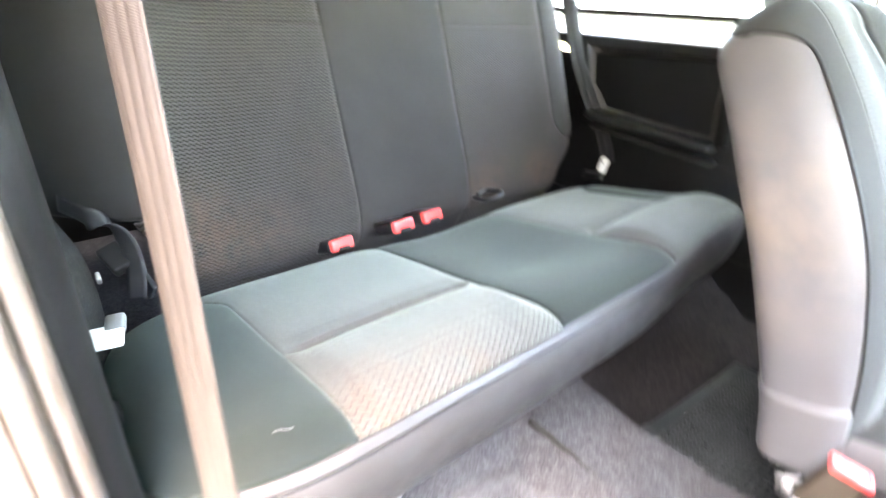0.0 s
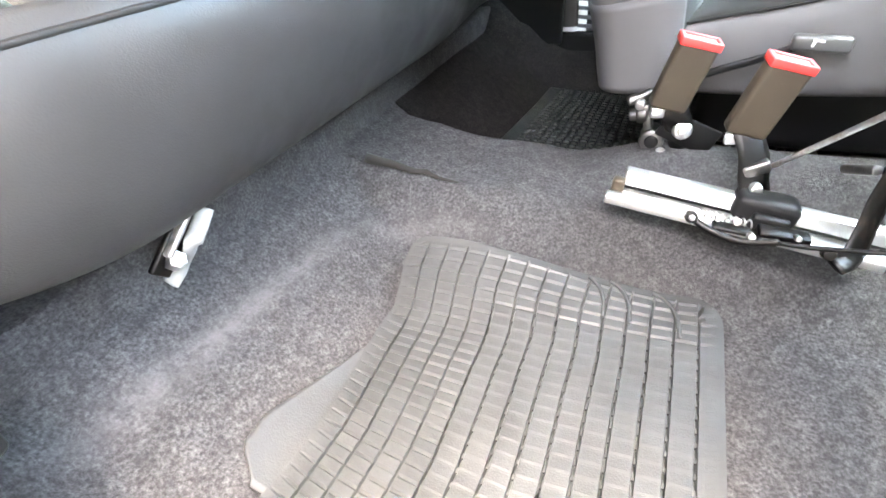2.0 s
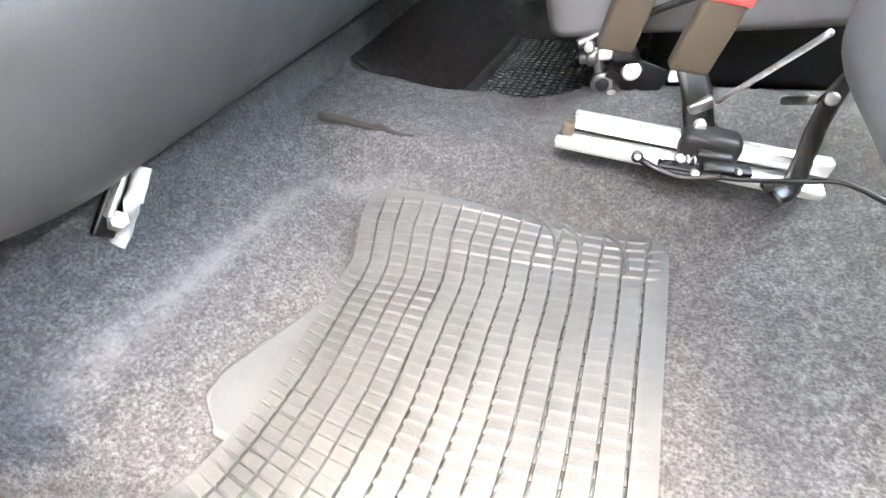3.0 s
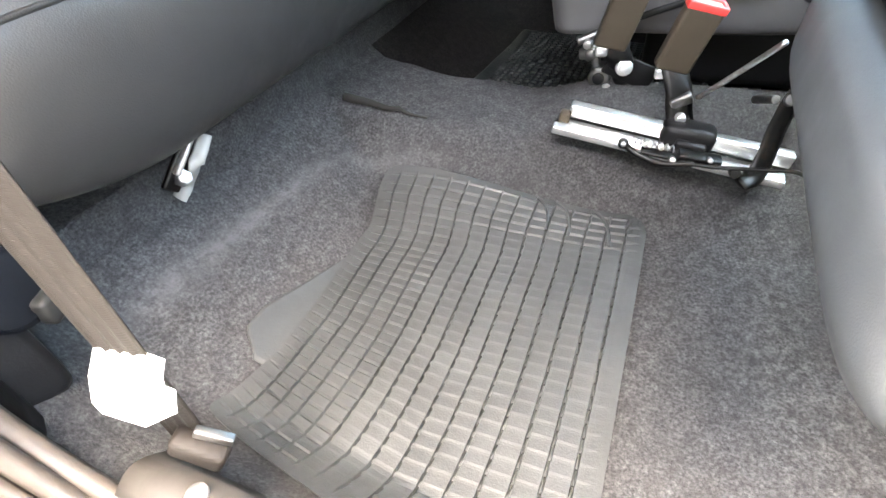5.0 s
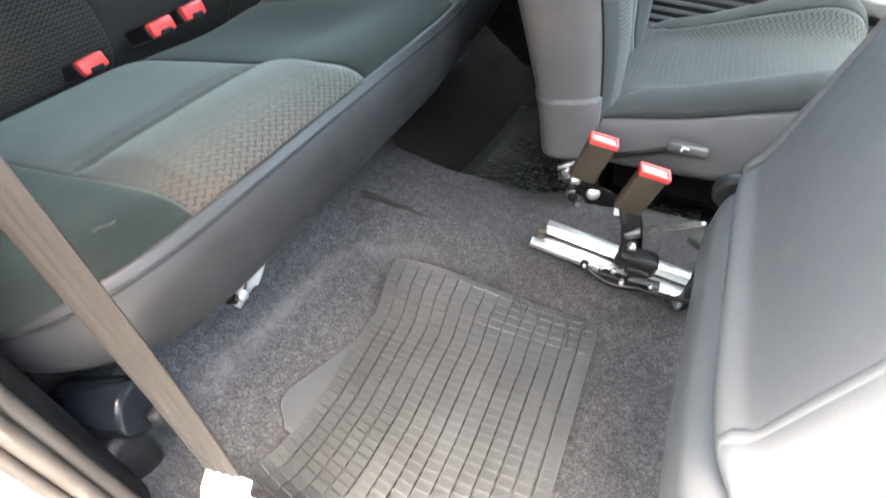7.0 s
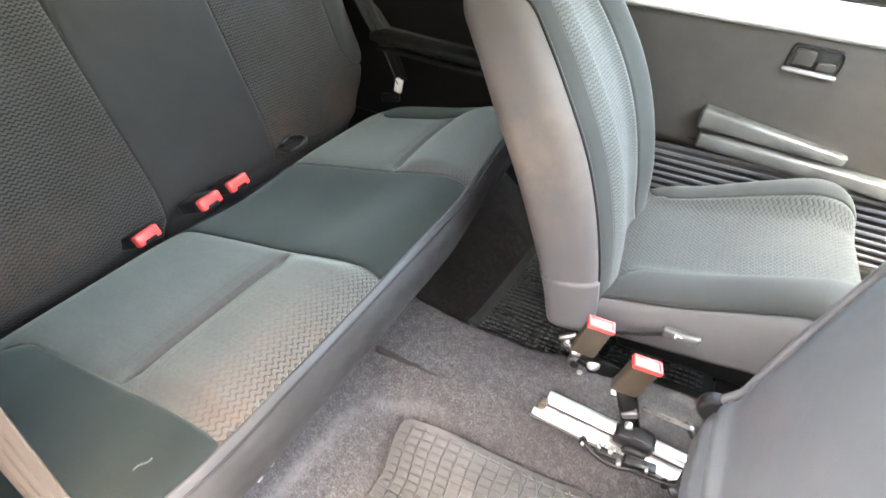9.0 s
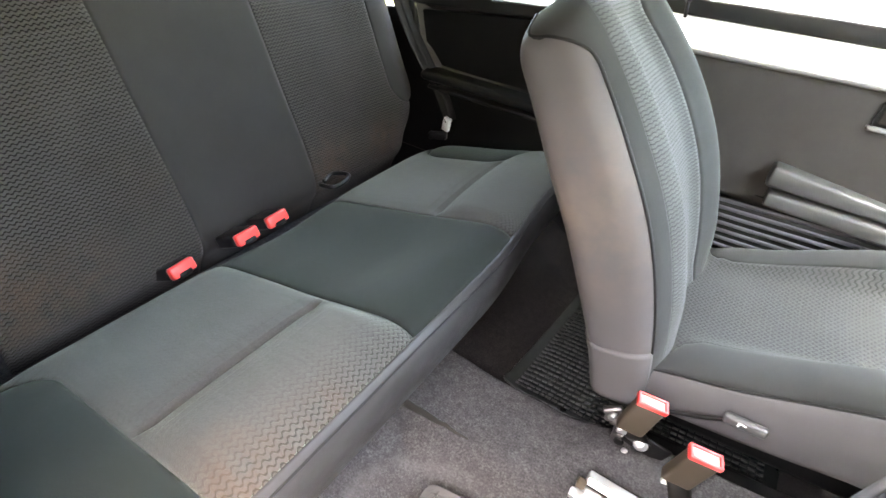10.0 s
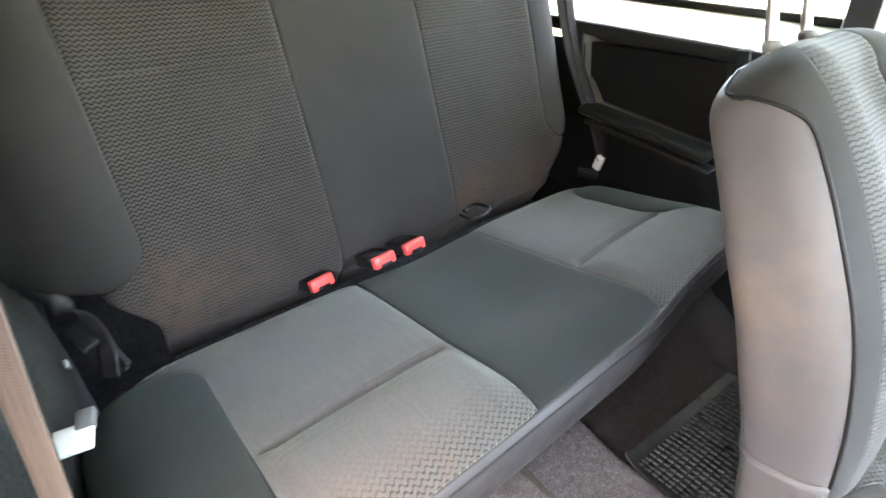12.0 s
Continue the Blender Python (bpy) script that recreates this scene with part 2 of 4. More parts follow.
M_TRIM_MID = plastic("dark_charcoal_trim", (0.015, 0.0155, 0.0155), 0.35, 250)
M_TRIM_DARK = plastic("black_trim", (0.006, 0.006, 0.0062), 0.45, 250)
M_TRIM_GREY = plastic("grey_trim", (0.16, 0.16, 0.155), 0.4, 250)
M_ARM = plastic("dark_grey_pad", (0.065, 0.065, 0.063), 0.35, 250)
M_STRIP = plastic("blue_grey_strip", (0.095, 0.095, 0.106), 0.45, 250)
M_BROWN = plastic("brown_plastic", (0.050, 0.040, 0.029), 0.5)
M_RED = plastic("red_button", (0.80, 0.055, 0.05), 0.3)
# red with the button's bright highlight mixed into the base colour
M_RED_HIGHLIGHT = plastic("highlit_red_button", (0.85, 0.22, 0.18), 0.25)
M_WHITE = plastic("white_plastic", (0.8, 0.8, 0.78), 0.4)
M_BRACKET = plastic("white_bracket_paint", (0.24, 0.24, 0.23), 0.4)
M_PAINT = plastic("cream_white_paint", (0.78, 0.78, 0.74), 0.25, 60)
M_BELT = webbing("taupe_webbing", (0.0075, 0.0059, 0.0049), (0.0165, 0.0128, 0.0101))
M_BELT_DARK = webbing("black_webbing", (0.008, 0.008, 0.0085), (0.018, 0.018, 0.0195))
M_SEAL = rubber("beige_rubber_seal", (0.024, 0.019, 0.015), (0.055, 0.043, 0.034), 0.55)
M_ROOF = plain_fabric("grey_headliner", (0.10, 0.10, 0.095), (0.13, 0.13, 0.125))
GLASS = Nodes("tinted_glass", 0.02)
GLASS.b.inputs["Transmission Weight"].default_value = 1.0
GLASS.b.inputs["IOR"].default_value = 1.1
GLASS.colour((0.76, 0.87, 0.83))
M_GLASS = GLASS.m
GRASS = Nodes("sunlit_grass", 0.9)
GRASS.colour(GRASS.ramp(GRASS.noise(3, 6), (0.3, (0.07, 0.10, 0.020)), (0.7, (0.15, 0.17, 0.045))))
GRASS.bump(GRASS.noise(60, 4), 0.03)
M_GRASS = GRASS.m
PAVE = Nodes("grey_concrete", 0.85)
PAVE.colour(PAVE.mix(PAVE.ramp(PAVE.noise(180, 4, 0.7), (0.4, 0.0), (0.6, 0.6)), PAVE.ramp(PAVE.noise(2, 6), (0.3, (0.17, 0.165, 0.155)), (0.7, (0.24, 0.235, 0.225))), (0.14, 0.137, 0.13)))
PAVE.bump(PAVE.noise(200, 4), 0.004)
M_PAVE = PAVE.m


# ---- mesh helpers ----
def clamp(v, a=0.0, b=1.0):
    return max(a, min(b, v))


def step(a, b, v):
    t = clamp((v - a) / (b - a))
    return t * t * (3 - 2 * t)


def part(name, bm, mat, parent=None, label="", smooth=True):
    """Links a bmesh as one mesh object, under a thing where one is given."""
    me = bpy.data.meshes.new(name)
    bmesh.ops.recalc_face_normals(bm, faces=bm.faces)
    bm.to_mesh(me)
    bm.free()
    for p in me.polygons:
        p.use_smooth = smooth
    me.materials.append(mat)
    ob = new(name, me)
    ob.parent = parent
    if parent is not None:
        ob.matrix_parent_inverse = parent.matrix_world.inverted()
    return tagged(ob, label)


def thing(name, at, label, category, group="", kind=""):
    ob = new(name)
    ob.empty_display_size = 0.05
    ob.location = at
    ob.matrix_world = Matrix.Translation(at)
    return tagged(ob, label, category, group, kind)


def spline(pts, n):
    """n points along a smooth curve through pts, evenly spaced by length."""
    pts = [np.array(p, float) for p in pts]
    p = [2 * pts[0] - pts[1]] + pts + [2 * pts[-1] - pts[-2]]
    out = []
    for i in range(1, len(p) - 2):
        for k in range(24):
            t = k / 24
            a, b, c, d = p[i - 1:i + 3]
            out.append(0.5 * (2 * b + (c - a) * t + (2 * a - 5 * b + 4 * c - d) * t * t + (3 * b - a - 3 * c + d) * t ** 3))
    out.append(p[-2])
    out = np.array(out)
    s = np.concatenate(([0], np.cumsum(np.linalg.norm(np.diff(out, axis=0), axis=1))))
    return np.stack([np.interp(np.linspace(0, s[-1], n), s, out[:, j]) for j in range(out.shape[1])], 1), s[-1]


def sheet(fn, us, vs, thick=0.0, keep=None):
    """A grid of points fn(u, v); with thick, a solid shell that deep; keep(i, j) leaves cells out."""
    bm = bmesh.new()
    g = [[bm.verts.new(fn(u, v)) for v in vs] for u in us]
    for i in range(len(us) - 1):
        for j in range(len(vs) - 1):
            if keep is None or keep(i, j):
                bm.faces.new((g[i][j], g[i + 1][j], g[i + 1][j + 1], g[i][j + 1]))
    if thick:
        bmesh.ops.recalc_face_normals(bm, faces=bm.faces)
        bmesh.ops.solidify(bm, geom=bm.faces[:], thickness=thick)
    return bm


def lin(a, b, n):
    return [a + (b - a) * i / (n - 1) for i in range(n)]


def block(size, m=Matrix(), bevel=0.004, seg=2, bm=None):
    """A box with rounded edges, at the pose m."""
    tmp = bmesh.new()
    bmesh.ops.create_cube(tmp, size=1, matrix=Matrix.Diagonal((*size, 1)))
    if bevel:
        bmesh.ops.bevel(tmp, geom=tmp.edges[:], offset=min(bevel, min(size) * 0.45), segments=seg, affect="EDGES", profile=0.5)
    bmesh.ops.transform(tmp, matrix=m, verts=tmp.verts)
    return merge(bm, tmp)


def merge(bm, tmp):
    if bm is None:
        return tmp
    me = bpy.data.meshes.new("tmp")
    tmp.to_mesh(me)
    tmp.free()
    bm.from_mesh(me)
    bpy.data.meshes.remove(me)
    return bm


def rod(r, length, m=Matrix(), seg=20, bevel=0.0, bm=None, r2=None):
    tmp = bmesh.new()
    bmesh.ops.create_cone(tmp, cap_ends=True, segments=seg, radius1=r, radius2=r if r2 is None else r2, depth=length)
    if bevel:
        rim = [e for e in tmp.edges if len(e.link_faces) == 2 and any(len(f.verts) > 4 for f in e.link_faces)]
        bmesh.ops.bevel(tmp, geom=rim, offset=bevel, segments=2, affect="EDGES", profile=0.5)
    bmesh.ops.transform(tmp, matrix=m, verts=tmp.verts)
    return merge(bm, tmp)


def tube(pts, r, seg=8, n=None, bm=None):
    """A round bar along a smooth curve."""
    p, _ = spline(pts, n or 6 * len(pts))
    tmp = bmesh.new()
    rings = []
    for i in range(len(p)):
        d = Vector(p[min(i + 1, len(p) - 1)] - p[max(i - 1, 0)]).normalized()
        a = d.orthogonal().normalized() if i == 0 else (a - d * a.dot(d)).normalized()
        b = d.cross(a)
        rings.append([tmp.verts.new(Vector(p[i]) + (a * math.cos(t) + b * math.sin(t)) * r) for t in lin(0, 2 * math.pi, seg + 1)[:-1]])
    for q, w in zip(rings, rings[1:]):
        for k in range(seg):
            tmp.faces.new((q[k], q[(k + 1) % seg], w[(k + 1) % seg], w[k]))
    tmp.faces.new(rings[0]), tmp.faces.new(rings[-1])
    return merge(bm, tmp)


def ribbon(pts, wide, width, thick, n=40, ridges=0):
    """A flat strap along a curve; wide gives the direction across it, or a list of two to turn from one to the other."""
    p, _ = spline(pts, n)
    w0, w1 = (wide if isinstance(wide, list) else (wide, wide))
    bm = bmesh.new()
    rows = []
    cross = 13 if ridges else 5
    for i in range(n):
        w = Vector(w0).lerp(Vector(w1), i / (n - 1)).normalized()
        d = Vector(p[min(i + 1, n - 1)] - p[max(i - 1, 0)]).normalized()
        w = (w - d * w.dot(d)).normalized()
        nrm = d.cross(w)
        row = []
        for side in (1, -1):
            for k in range(cross):
                s = (k / (cross - 1) - 0.5) * side
                rise = thick / 2 * (1 - (2 * abs(s)) ** 6) + (ridges * math.cos(s * 2 * math.pi * 4) if ridges else 0)
                row.append(bm.verts.new(Vector(p[i]) + w * width * s + nrm * side * max(rise, thick * 0.1)))
        rows.append(row)
    m = 2 * cross
    for a, b in zip(rows, rows[1:]):
        for k in range(m):
            bm.faces.new((a[k], a[(k + 1) % m], b[(k + 1) % m], b[k]))
    bm.faces.new(rows[0]), bm.faces.new(rows[-1])
    return bm


def puff(u, v, u0, u1, v0, v1, length, height, soft=0.022):
    """How far a stuffed panel rises between its seams."""
    d = min(u - u0, u1 - u, (v - v0) * length, (v1 - v) * length)
    return height * (1 - math.exp(-max(d, 0) / soft))


def with_normal(fn, lift):
    """fn pushed out along its normal by lift(u, v)."""
    def out(u, v):
        e = 0.004
        p = Vector(fn(u, v))
        du = Vector(fn(u + e, v)) - Vector(fn(u - e, v))
        dv = Vector(fn(u, min(v + e, 1))) - Vector(fn(u, max(v - e, 0)))
        n = du.cross(dv)
        if n.length < 1e-9:
            return p
        return p + n.normalized() * lift(u, v)
    return out


# ---- floor ----
def floor_z(x, y):
    base = -0.012 * step(0.55, 0.8, x)
    foot = -0.085 + 0.045 * clamp((x - 0.45) / 0.37)
    crown = 0.086 - 0.17 * max(x - 0.58, 0) * step(1.15, 0.95, x)
    crown += max(0.110 - crown, 0.0) * step(-0.005, 0.075, y) * step(0.60, 0.75, x)
    tunnel = (crown - base) * step(foot - 0.045, foot + 0.045, y) * (1 - step(0.11, 0.16, y)) - 0.012 * step(0.11, 0.16, y)
    kick = 0.15 * step(0.52, 0.29, x) - 0.014 * step(0.425, 0.395, x)
    near_sill = 0.088 * step(-0.47, -0.58, y)
    far_sill = 0.06 * step(0.55, 0.64, y)
    crease = 0.007 * math.exp(-((x - 0.425 - 0.07 * y) / 0.011) ** 2) * step(-0.56, -0.4, y) * (1 - step(-0.2, -0.1, y))
    arc = 0.005 * math.exp(-((x - 0.465 - 0.35 * (y + 0.13) ** 2) / 0.008) ** 2) * step(-0.2, -0.12, y) * (1 - step(0.0, 0.05, y))
    lump = 0.003 * noise.noise(Vector((x * 9, y * 9, 0.3)))
    return base + max(tunnel + 0.25 * kick, kick) + near_sill + far_sill + crease + arc + lump


floor = part("floor", sheet(lambda x, y: Vector((x, y, floor_z(x, y))), lin(0.1, 1.75, 200), lin(-0.61, 0.70, 160), 0.02), M_CARPET)
tagged(floor, "grey flecked felt carpet moulded over the car floor", "carpet", kind="structure")
slit = sheet(lambda s, t: Vector((0.386 + 0.125 * s, -0.043 + 0.011 * s + 0.018 * (t - 0.5) * (1 - s * 0.75),
                                  floor_z(0.386 + 0.125 * s, -0.043 + 0.011 * s) + 0.002 + 0.010 * math.sin(math.pi * t) * (1 - s) ** 0.7)), lin(0, 1, 16), lin(0, 1, 6), 0.002)
# the slit is real; its shadow is put into the strip's colour
part("carpet_cut", slit, M_SLIT_SHADE, floor, "slit with a curled lip, its shade painted dark")


# sheet over the far floor whose dark colour stands in for shade
lining = part("footwell_shade_sheet", sheet(lambda x, y: Vector((x, y, floor_z(x, y) + 0.004)), lin(0.12, 1.4, 120), lin(0.128, 0.655, 70), 0.003), M_FOOTWELL_SHADE)
tagged(lining, "dark felt sheet standing in for the shade of the far footwell", "carpet", kind="structure")


# ---- rubber mats ----
def mat_left(y):
    return float(np.interp(y, [-0.49, -0.46, -0.42, -0.35, -0.25, -0.2, -0.15, -0.07], [0.484, 0.492, 0.498, 0.502, 0.496, 0.496, 0.486, 0.492]))


def mat_rows(s, t, nx, ny, x1, y0, y1, left):
    """A point of a moulded mat of nx by ny pads, rounded at its corners."""
    y0, y1 = (e(s) if callable(e) else e for e in (y0, y1))
    y = y0 + (y1 - y0) * t
    x = left(y) + (x1 - left(y)) * s
    s, t = s + 1e-7, t + 1e-7
    cx, cy = abs((s * nx) % 1 - 0.5) * 2, abs((t * ny) % 1 - 0.5) * 2
    band = max(step(1 - 5.2 / ny, 1 - 4.9 / ny, t), step(5.1 / nx, 4.9 / nx, s))
    pad = (1 - (0.5 + 0.3 * band) * step(0.84, 0.92, cx)) * (1 - (0.10 + 0.30 * band) * step(0.78, 0.98, cy)) + 0.03 * (1 - cx * cx) + 0.13 * (1 - t * ny % 1)
    rim = max(step(0.965, 0.985, s), step(0.03, 0.012, s), step(0.035, 0.015, t), step(0.965, 0.985, t))
    return x, y, 0.008 + 0.0055 * pad * (1 - rim) + 0.005 * rim


def grid_lines(n, cuts):
    """Even cells, each cut at the same fractions, so that the grooves stay sharp."""
    return [(i + c) / n for i in range(n) for c in cuts] + [1.0]


COLS, ROWS = (0, 0.045, 0.075, 0.3, 0.7, 0.925, 0.955), (0, 0.16, 0.5, 0.84)


def slotted(nx, ny):
    """Which cells of a mat's sheet are solid: slots run between the columns, bridged at each row, with a solid rim, upper band and five solid columns."""
    def keep(i, j):
        inside = 5 * len(COLS) - 2 < i < nx * len(COLS) - 5 and 3 < j < (ny - 5) * len(ROWS)
        return not (inside and i % len(COLS) in (0, 6) and j % len(ROWS) in (1, 2))
    return keep


def round_corner(s, t, r=0.1):
    """Pulls the corners of the unit square in to arcs."""
    for a, b, r in ((0, 0, r * 0.35), (1, 0, r), (0, 1, r * 0.5), (1, 1, r)):
        ds, dt = r - abs(s - a), r - abs(t - b)
        if ds > 0 and dt > 0:
            k = max(ds, dt) / max(math.hypot(ds, dt), 1e-9)
            s, t = a + (1 if a == 0 else -1) * (r - ds * k), b + (1 if b == 0 else -1) * (r - dt * k)
    return s, t


NX, NY = 15, 32


def near_mat(s, t):
    s, t = round_corner(s, t, 0.09)
    x, y, h = mat_rows(s, t, NX, NY, 0.832, lambda q: -0.492 - 0.045 * min(q / 0.55, 1.0) ** 0.8, lambda q: -0.119 + 0.044 * q, mat_left)
    ramp = 0.050 * clamp((y + 0.225) / 0.115) ** 1.4 * (1 - step(0.5, 0.8, x))
    return Vector((x, y, max(floor_z(x, y), ramp) + h))


def on_mat(x, y, up=0.0):
    return Vector((x, y, max(floor_z(x, y), 0.050 * clamp((y + 0.225) / 0.115) ** 1.4 * (1 - step(0.5, 0.8, x))) + 0.0138 + up))


rubber_mat = thing("rubber_mat", (0.67, -0.3, 0), "grey rubber floor mat with square pads, on felt carpet", "floor mat")
mat = sheet(near_mat, grid_lines(NX, COLS), grid_lines(NY, ROWS), 0, slotted(NX, NY))
hole = bmesh.ops.extrude_edge_only(mat, edges=[e for e in mat.edges if e.is_boundary])
bmesh.ops.translate(mat, vec=(0, 0, -0.0045), verts=[v for v in hole["geom"] if isinstance(v, bmesh.types.BMVert)])
part("mat_sheet", mat, M_MAT, rubber_mat, "", False)


def mat_under(s, t):
    y = -0.490 - 0.043 * min(s / 0.55, 1.0) ** 0.8
    y += (-0.123 + 0.042 * s - y) * t
    x = mat_left(y) + 0.004 + (0.826 - mat_left(y)) * s
    return on_mat(x, y, -0.0060)


# darker sheet added below the pads so the slots look shaded
part("slot_shade_sheet", sheet(mat_under, lin(0.01, 0.99, 60), lin(0.01, 0.99, 60)), M_RIB, rubber_mat, "dark sheet that deepens the shade in the slots")
part("mat_flap", sheet(lambda s, t: (lambda x, y: Vector((x, y, floor_z(x, y) + 0.006 + 0.004 * (1 - s))))(
    (1 - s) * (0.503 - 0.041 * min(t / 0.72, 1.0) + 0.022 * step(0.86, 1, t)) + s * 0.508, -0.235 - 0.195 * t), lin(0, 1, 14), lin(0, 1, 30), 0.003),
    M_MAT, rubber_mat, "plain flexible flap")


for x, y, w, d in ((0.690, -0.098, 0.026, 0.050), (0.713, -0.092, 0.030, 0.055), (0.758, -0.088, 0.034, 0.062)):
    part("corner_rib", tube([on_mat(x + w * math.sin(a), y - d * (1 - math.cos(a)), 0.0006) for a in lin(0.1, 1.55, 7)], 0.0024, 6, 30), M_MAT, rubber_mat, "curved raised rib")


def far_mat(s, t):
    s, t = round_corner(s, t, 0.07)
    x, y, h = mat_rows(s, t, 1, 1, 0.98, 0.165, 0.55, lambda y: 0.475 + 0.06 * (y - 0.165))
    return Vector((x, y, floor_z(x, y) + h + 0.012 * step(0.21, 0.165, y) - 0.004))


far_rubber_mat = thing("rubber_mat", (0.74, 0.35, 0.02), "dark rubber floor mat with small square pads behind the upright seat", "floor mat")
part("mat_sheet", sheet(far_mat, grid_lines(16, COLS), lin(0, 1, 90), 0.003), M_MAT_DARK, far_rubber_mat)


bars = None
for i in range(27):
    y = 0.182 + 0.0134 * i
    for k in range(34):
        spot = far_mat(0.055 + 0.02685 * k, (y - 0.165) / 0.385) + Vector((0, 0, 0.0045))
        bars = block((0.0108, 0.0050, 0.005), Matrix.Translation(spot), 0.0, 1, bars)
part("mat_ribs", bars, M_RIB, far_rubber_mat, "rows of short raised ribs")

# ---- rear bench ----
YC = 0.03
PROFILE, _ = spline([(-0.03, 0.20), (-0.006, 0.262), (0.012, 0.298), (0.05, 0.322), (0.16, 0.341), (0.27, 0.356), (0.36, 0.371), (0.435, 0.379), (0.472, 0.365),
                        (0.482, 0.330), (0.468, 0.275), (0.440, 0.228), (0.405, 0.207), (0.36, 0.20)], 241)


def cushion(y, v):
    """The bench cushion's skin: y across the car, v from its back edge over the top and down the front."""
    i = clamp(v) * 240
    k = min(int(i), 239)
    x, z = PROFILE[k] + (PROFILE[k + 1] - PROFILE[k]) * (i - k)
    e = clamp((abs(y - YC) - 0.40) / 0.205) if y < YC else clamp((y - YC - 0.35) / 0.255)
    f = (1 - e ** 3.2) ** (1 / 2.4)
    x -= 0.03 * step(0.08, 0.4, y) * clamp((x - 0.2) / 0.2)
    mid = 0.012 * math.exp(-((y - YC) / 0.12) ** 2) * (1 - step(0.3, 0.42, x))
    lift = 0.055 * step(0.38, 0.62, abs(y - YC)) * step(0.8, 1.0, v)
    return Vector((0.17 + (x - 0.17) * (0.25 + 0.75 * f), y, 0.265 + (z - 0.265) * f - mid + lift))


def v_at(x):
    return next(i for i in range(241) if PROFILE[i][0] > x) / 240


V_EDGE, V_PIPE = v_at(0.468), 0.724
rear_bench = thing("rear_bench", (0.2, YC, 0.17), "rear bench seat and backrest in grey and dark green cloth", "bench seat")


def border(y, near):
    """The seam between an end panel and its insert, as y over v: it rounds off towards the backrest."""
    def at(v):
        x = PROFILE[min(int(clamp(v) * 240), 240)][0]
        k = clamp((0.115 - x) / 0.075)
        return y + (-1 if near else 1) * 0.085 * (1 - math.sqrt(max(1 - k * k, 0.0)))
    return at


def seat_dip(y, v, y0, y1):
    """Soft seams along the panel's sides, and for an insert the fold across it."""
    i = min(int(clamp(v) * 240), 240)
    x, z = PROFILE[i]
    d = min(y - y0, y1 - y)
    side = 0.0015 * math.exp(-max(d, 0) / 0.007)
    return x, d, side


def bench_panel(name, y0, y1, v0, v1, mat, h, label="", nu=40, nv=90, fold=0.0):
    lo, hi = (y0 if callable(y0) else lambda v: y0), (y1 if callable(y1) else lambda v: y1)

    def skin(s, v):
        a, b = lo(v), hi(v)
        return cushion(a + (b - a) * s, v)

    def rise(s, v):
        a, b = lo(v), hi(v)
        x, d, side = seat_dip(a + (b - a) * s, v, a, b)
        r = h * (1 - math.exp(-max(d, 0) / 0.02)) * step(0.0, 0.06, x) - side
        if fold:
            k = step(0.0, 0.03, d)
            r -= 0.020 * k * math.exp(-((x - 0.300) / 0.0045) ** 2) + 0.008 * k * math.exp(-((x - 0.300) / 0.022) ** 2)
            r += 0.010 * k * math.exp(-((x - 0.375) / 0.055) ** 2)
        return -r
    bm = sheet(with_normal(skin, rise), lin(0, 1, nu), lin(v0, v1, nv), 0.012)
    return part(name, bm, mat, rear_bench, label)


NEAR_END, FAR_SEAM = border(-0.405, True), border(0.466, False)


def FAR_END(v):
    """The far seam, which swings out to the end of the bench at the front."""
    x = PROFILE[min(int(clamp(v) * 240), 240)][0]
    return FAR_SEAM(v) + 0.11 * step(0.25, 0.45, x)



bench_panel("side_panel", -0.575, NEAR_END, 0, V_EDGE, M_PLAIN, 0.006, "dark green-grey cloth")
bench_panel("seat_insert", NEAR_END, -0.114, 0, V_EDGE, M_INSERT, 0.006, "worn ribbed grey cloth with rusty stains and a fold", 60, 300, 1)
bench_panel("centre_panel", -0.114, 0.180, 0, V_EDGE, M_PLAIN, 0.003, "dark green-grey cloth")
bench_panel("seat_insert", 0.180, FAR_END, 0, V_EDGE, M_INSERT, 0.006, "worn ribbed grey cloth with a fold", 60, 300, 1)
bench_panel("side_panel", FAR_END, 0.635, 0, V_EDGE, M_PLAIN, 0.006, "dark green-grey cloth")
bench_panel("front_panel", -0.575, 0.635, V_EDGE, 1, M_VINYL, 0.004, "grey vinyl", 120, 60)
part("edge_piping", tube([with_normal(cushion, lambda u, v: -0.0033)(y, V_PIPE) for y in lin(-0.56, 0.62, 40)], 0.0022, 6, 200), M_PIPING, rear_bench, "dark piping")

scuff = with_normal(cushion, lambda u, v: -0.0075)
part("scuff_mark", ribbon([scuff(-0.466 + 0.016 * k, v_at(0.434 + 0.003 * k)) for k in (0, 0.35, 0.7, 1)], (1, 0, 0), 0.0016, 0.0006, 12), M_ARM, rear_bench, "small pale scuff")
FOLD = v_at(0.300)
# dark tubes laid in the folds to draw their crease shade
for y0, y1 in ((-0.372, -0.138), (0.21, 0.445)):
    part("fold_shade_line", tube([with_normal(cushion, lambda u, v: 0.013)(y, FOLD) for y in lin(y0, y1, 14)], 0.0028, 6, 60), M_PIPING, rear_bench, "dark line standing in for the shade in the fold")

BACK, BLEN = spline([(-0.07, 0.25), (-0.050, 0.285), (-0.028, 0.318), (-0.026, 0.36), (-0.040, 0.42), (-0.078, 0.53), (-0.130, 0.69), (-0.178, 0.82), (-0.208, 0.90), (-0.258, 0.925)], 241)


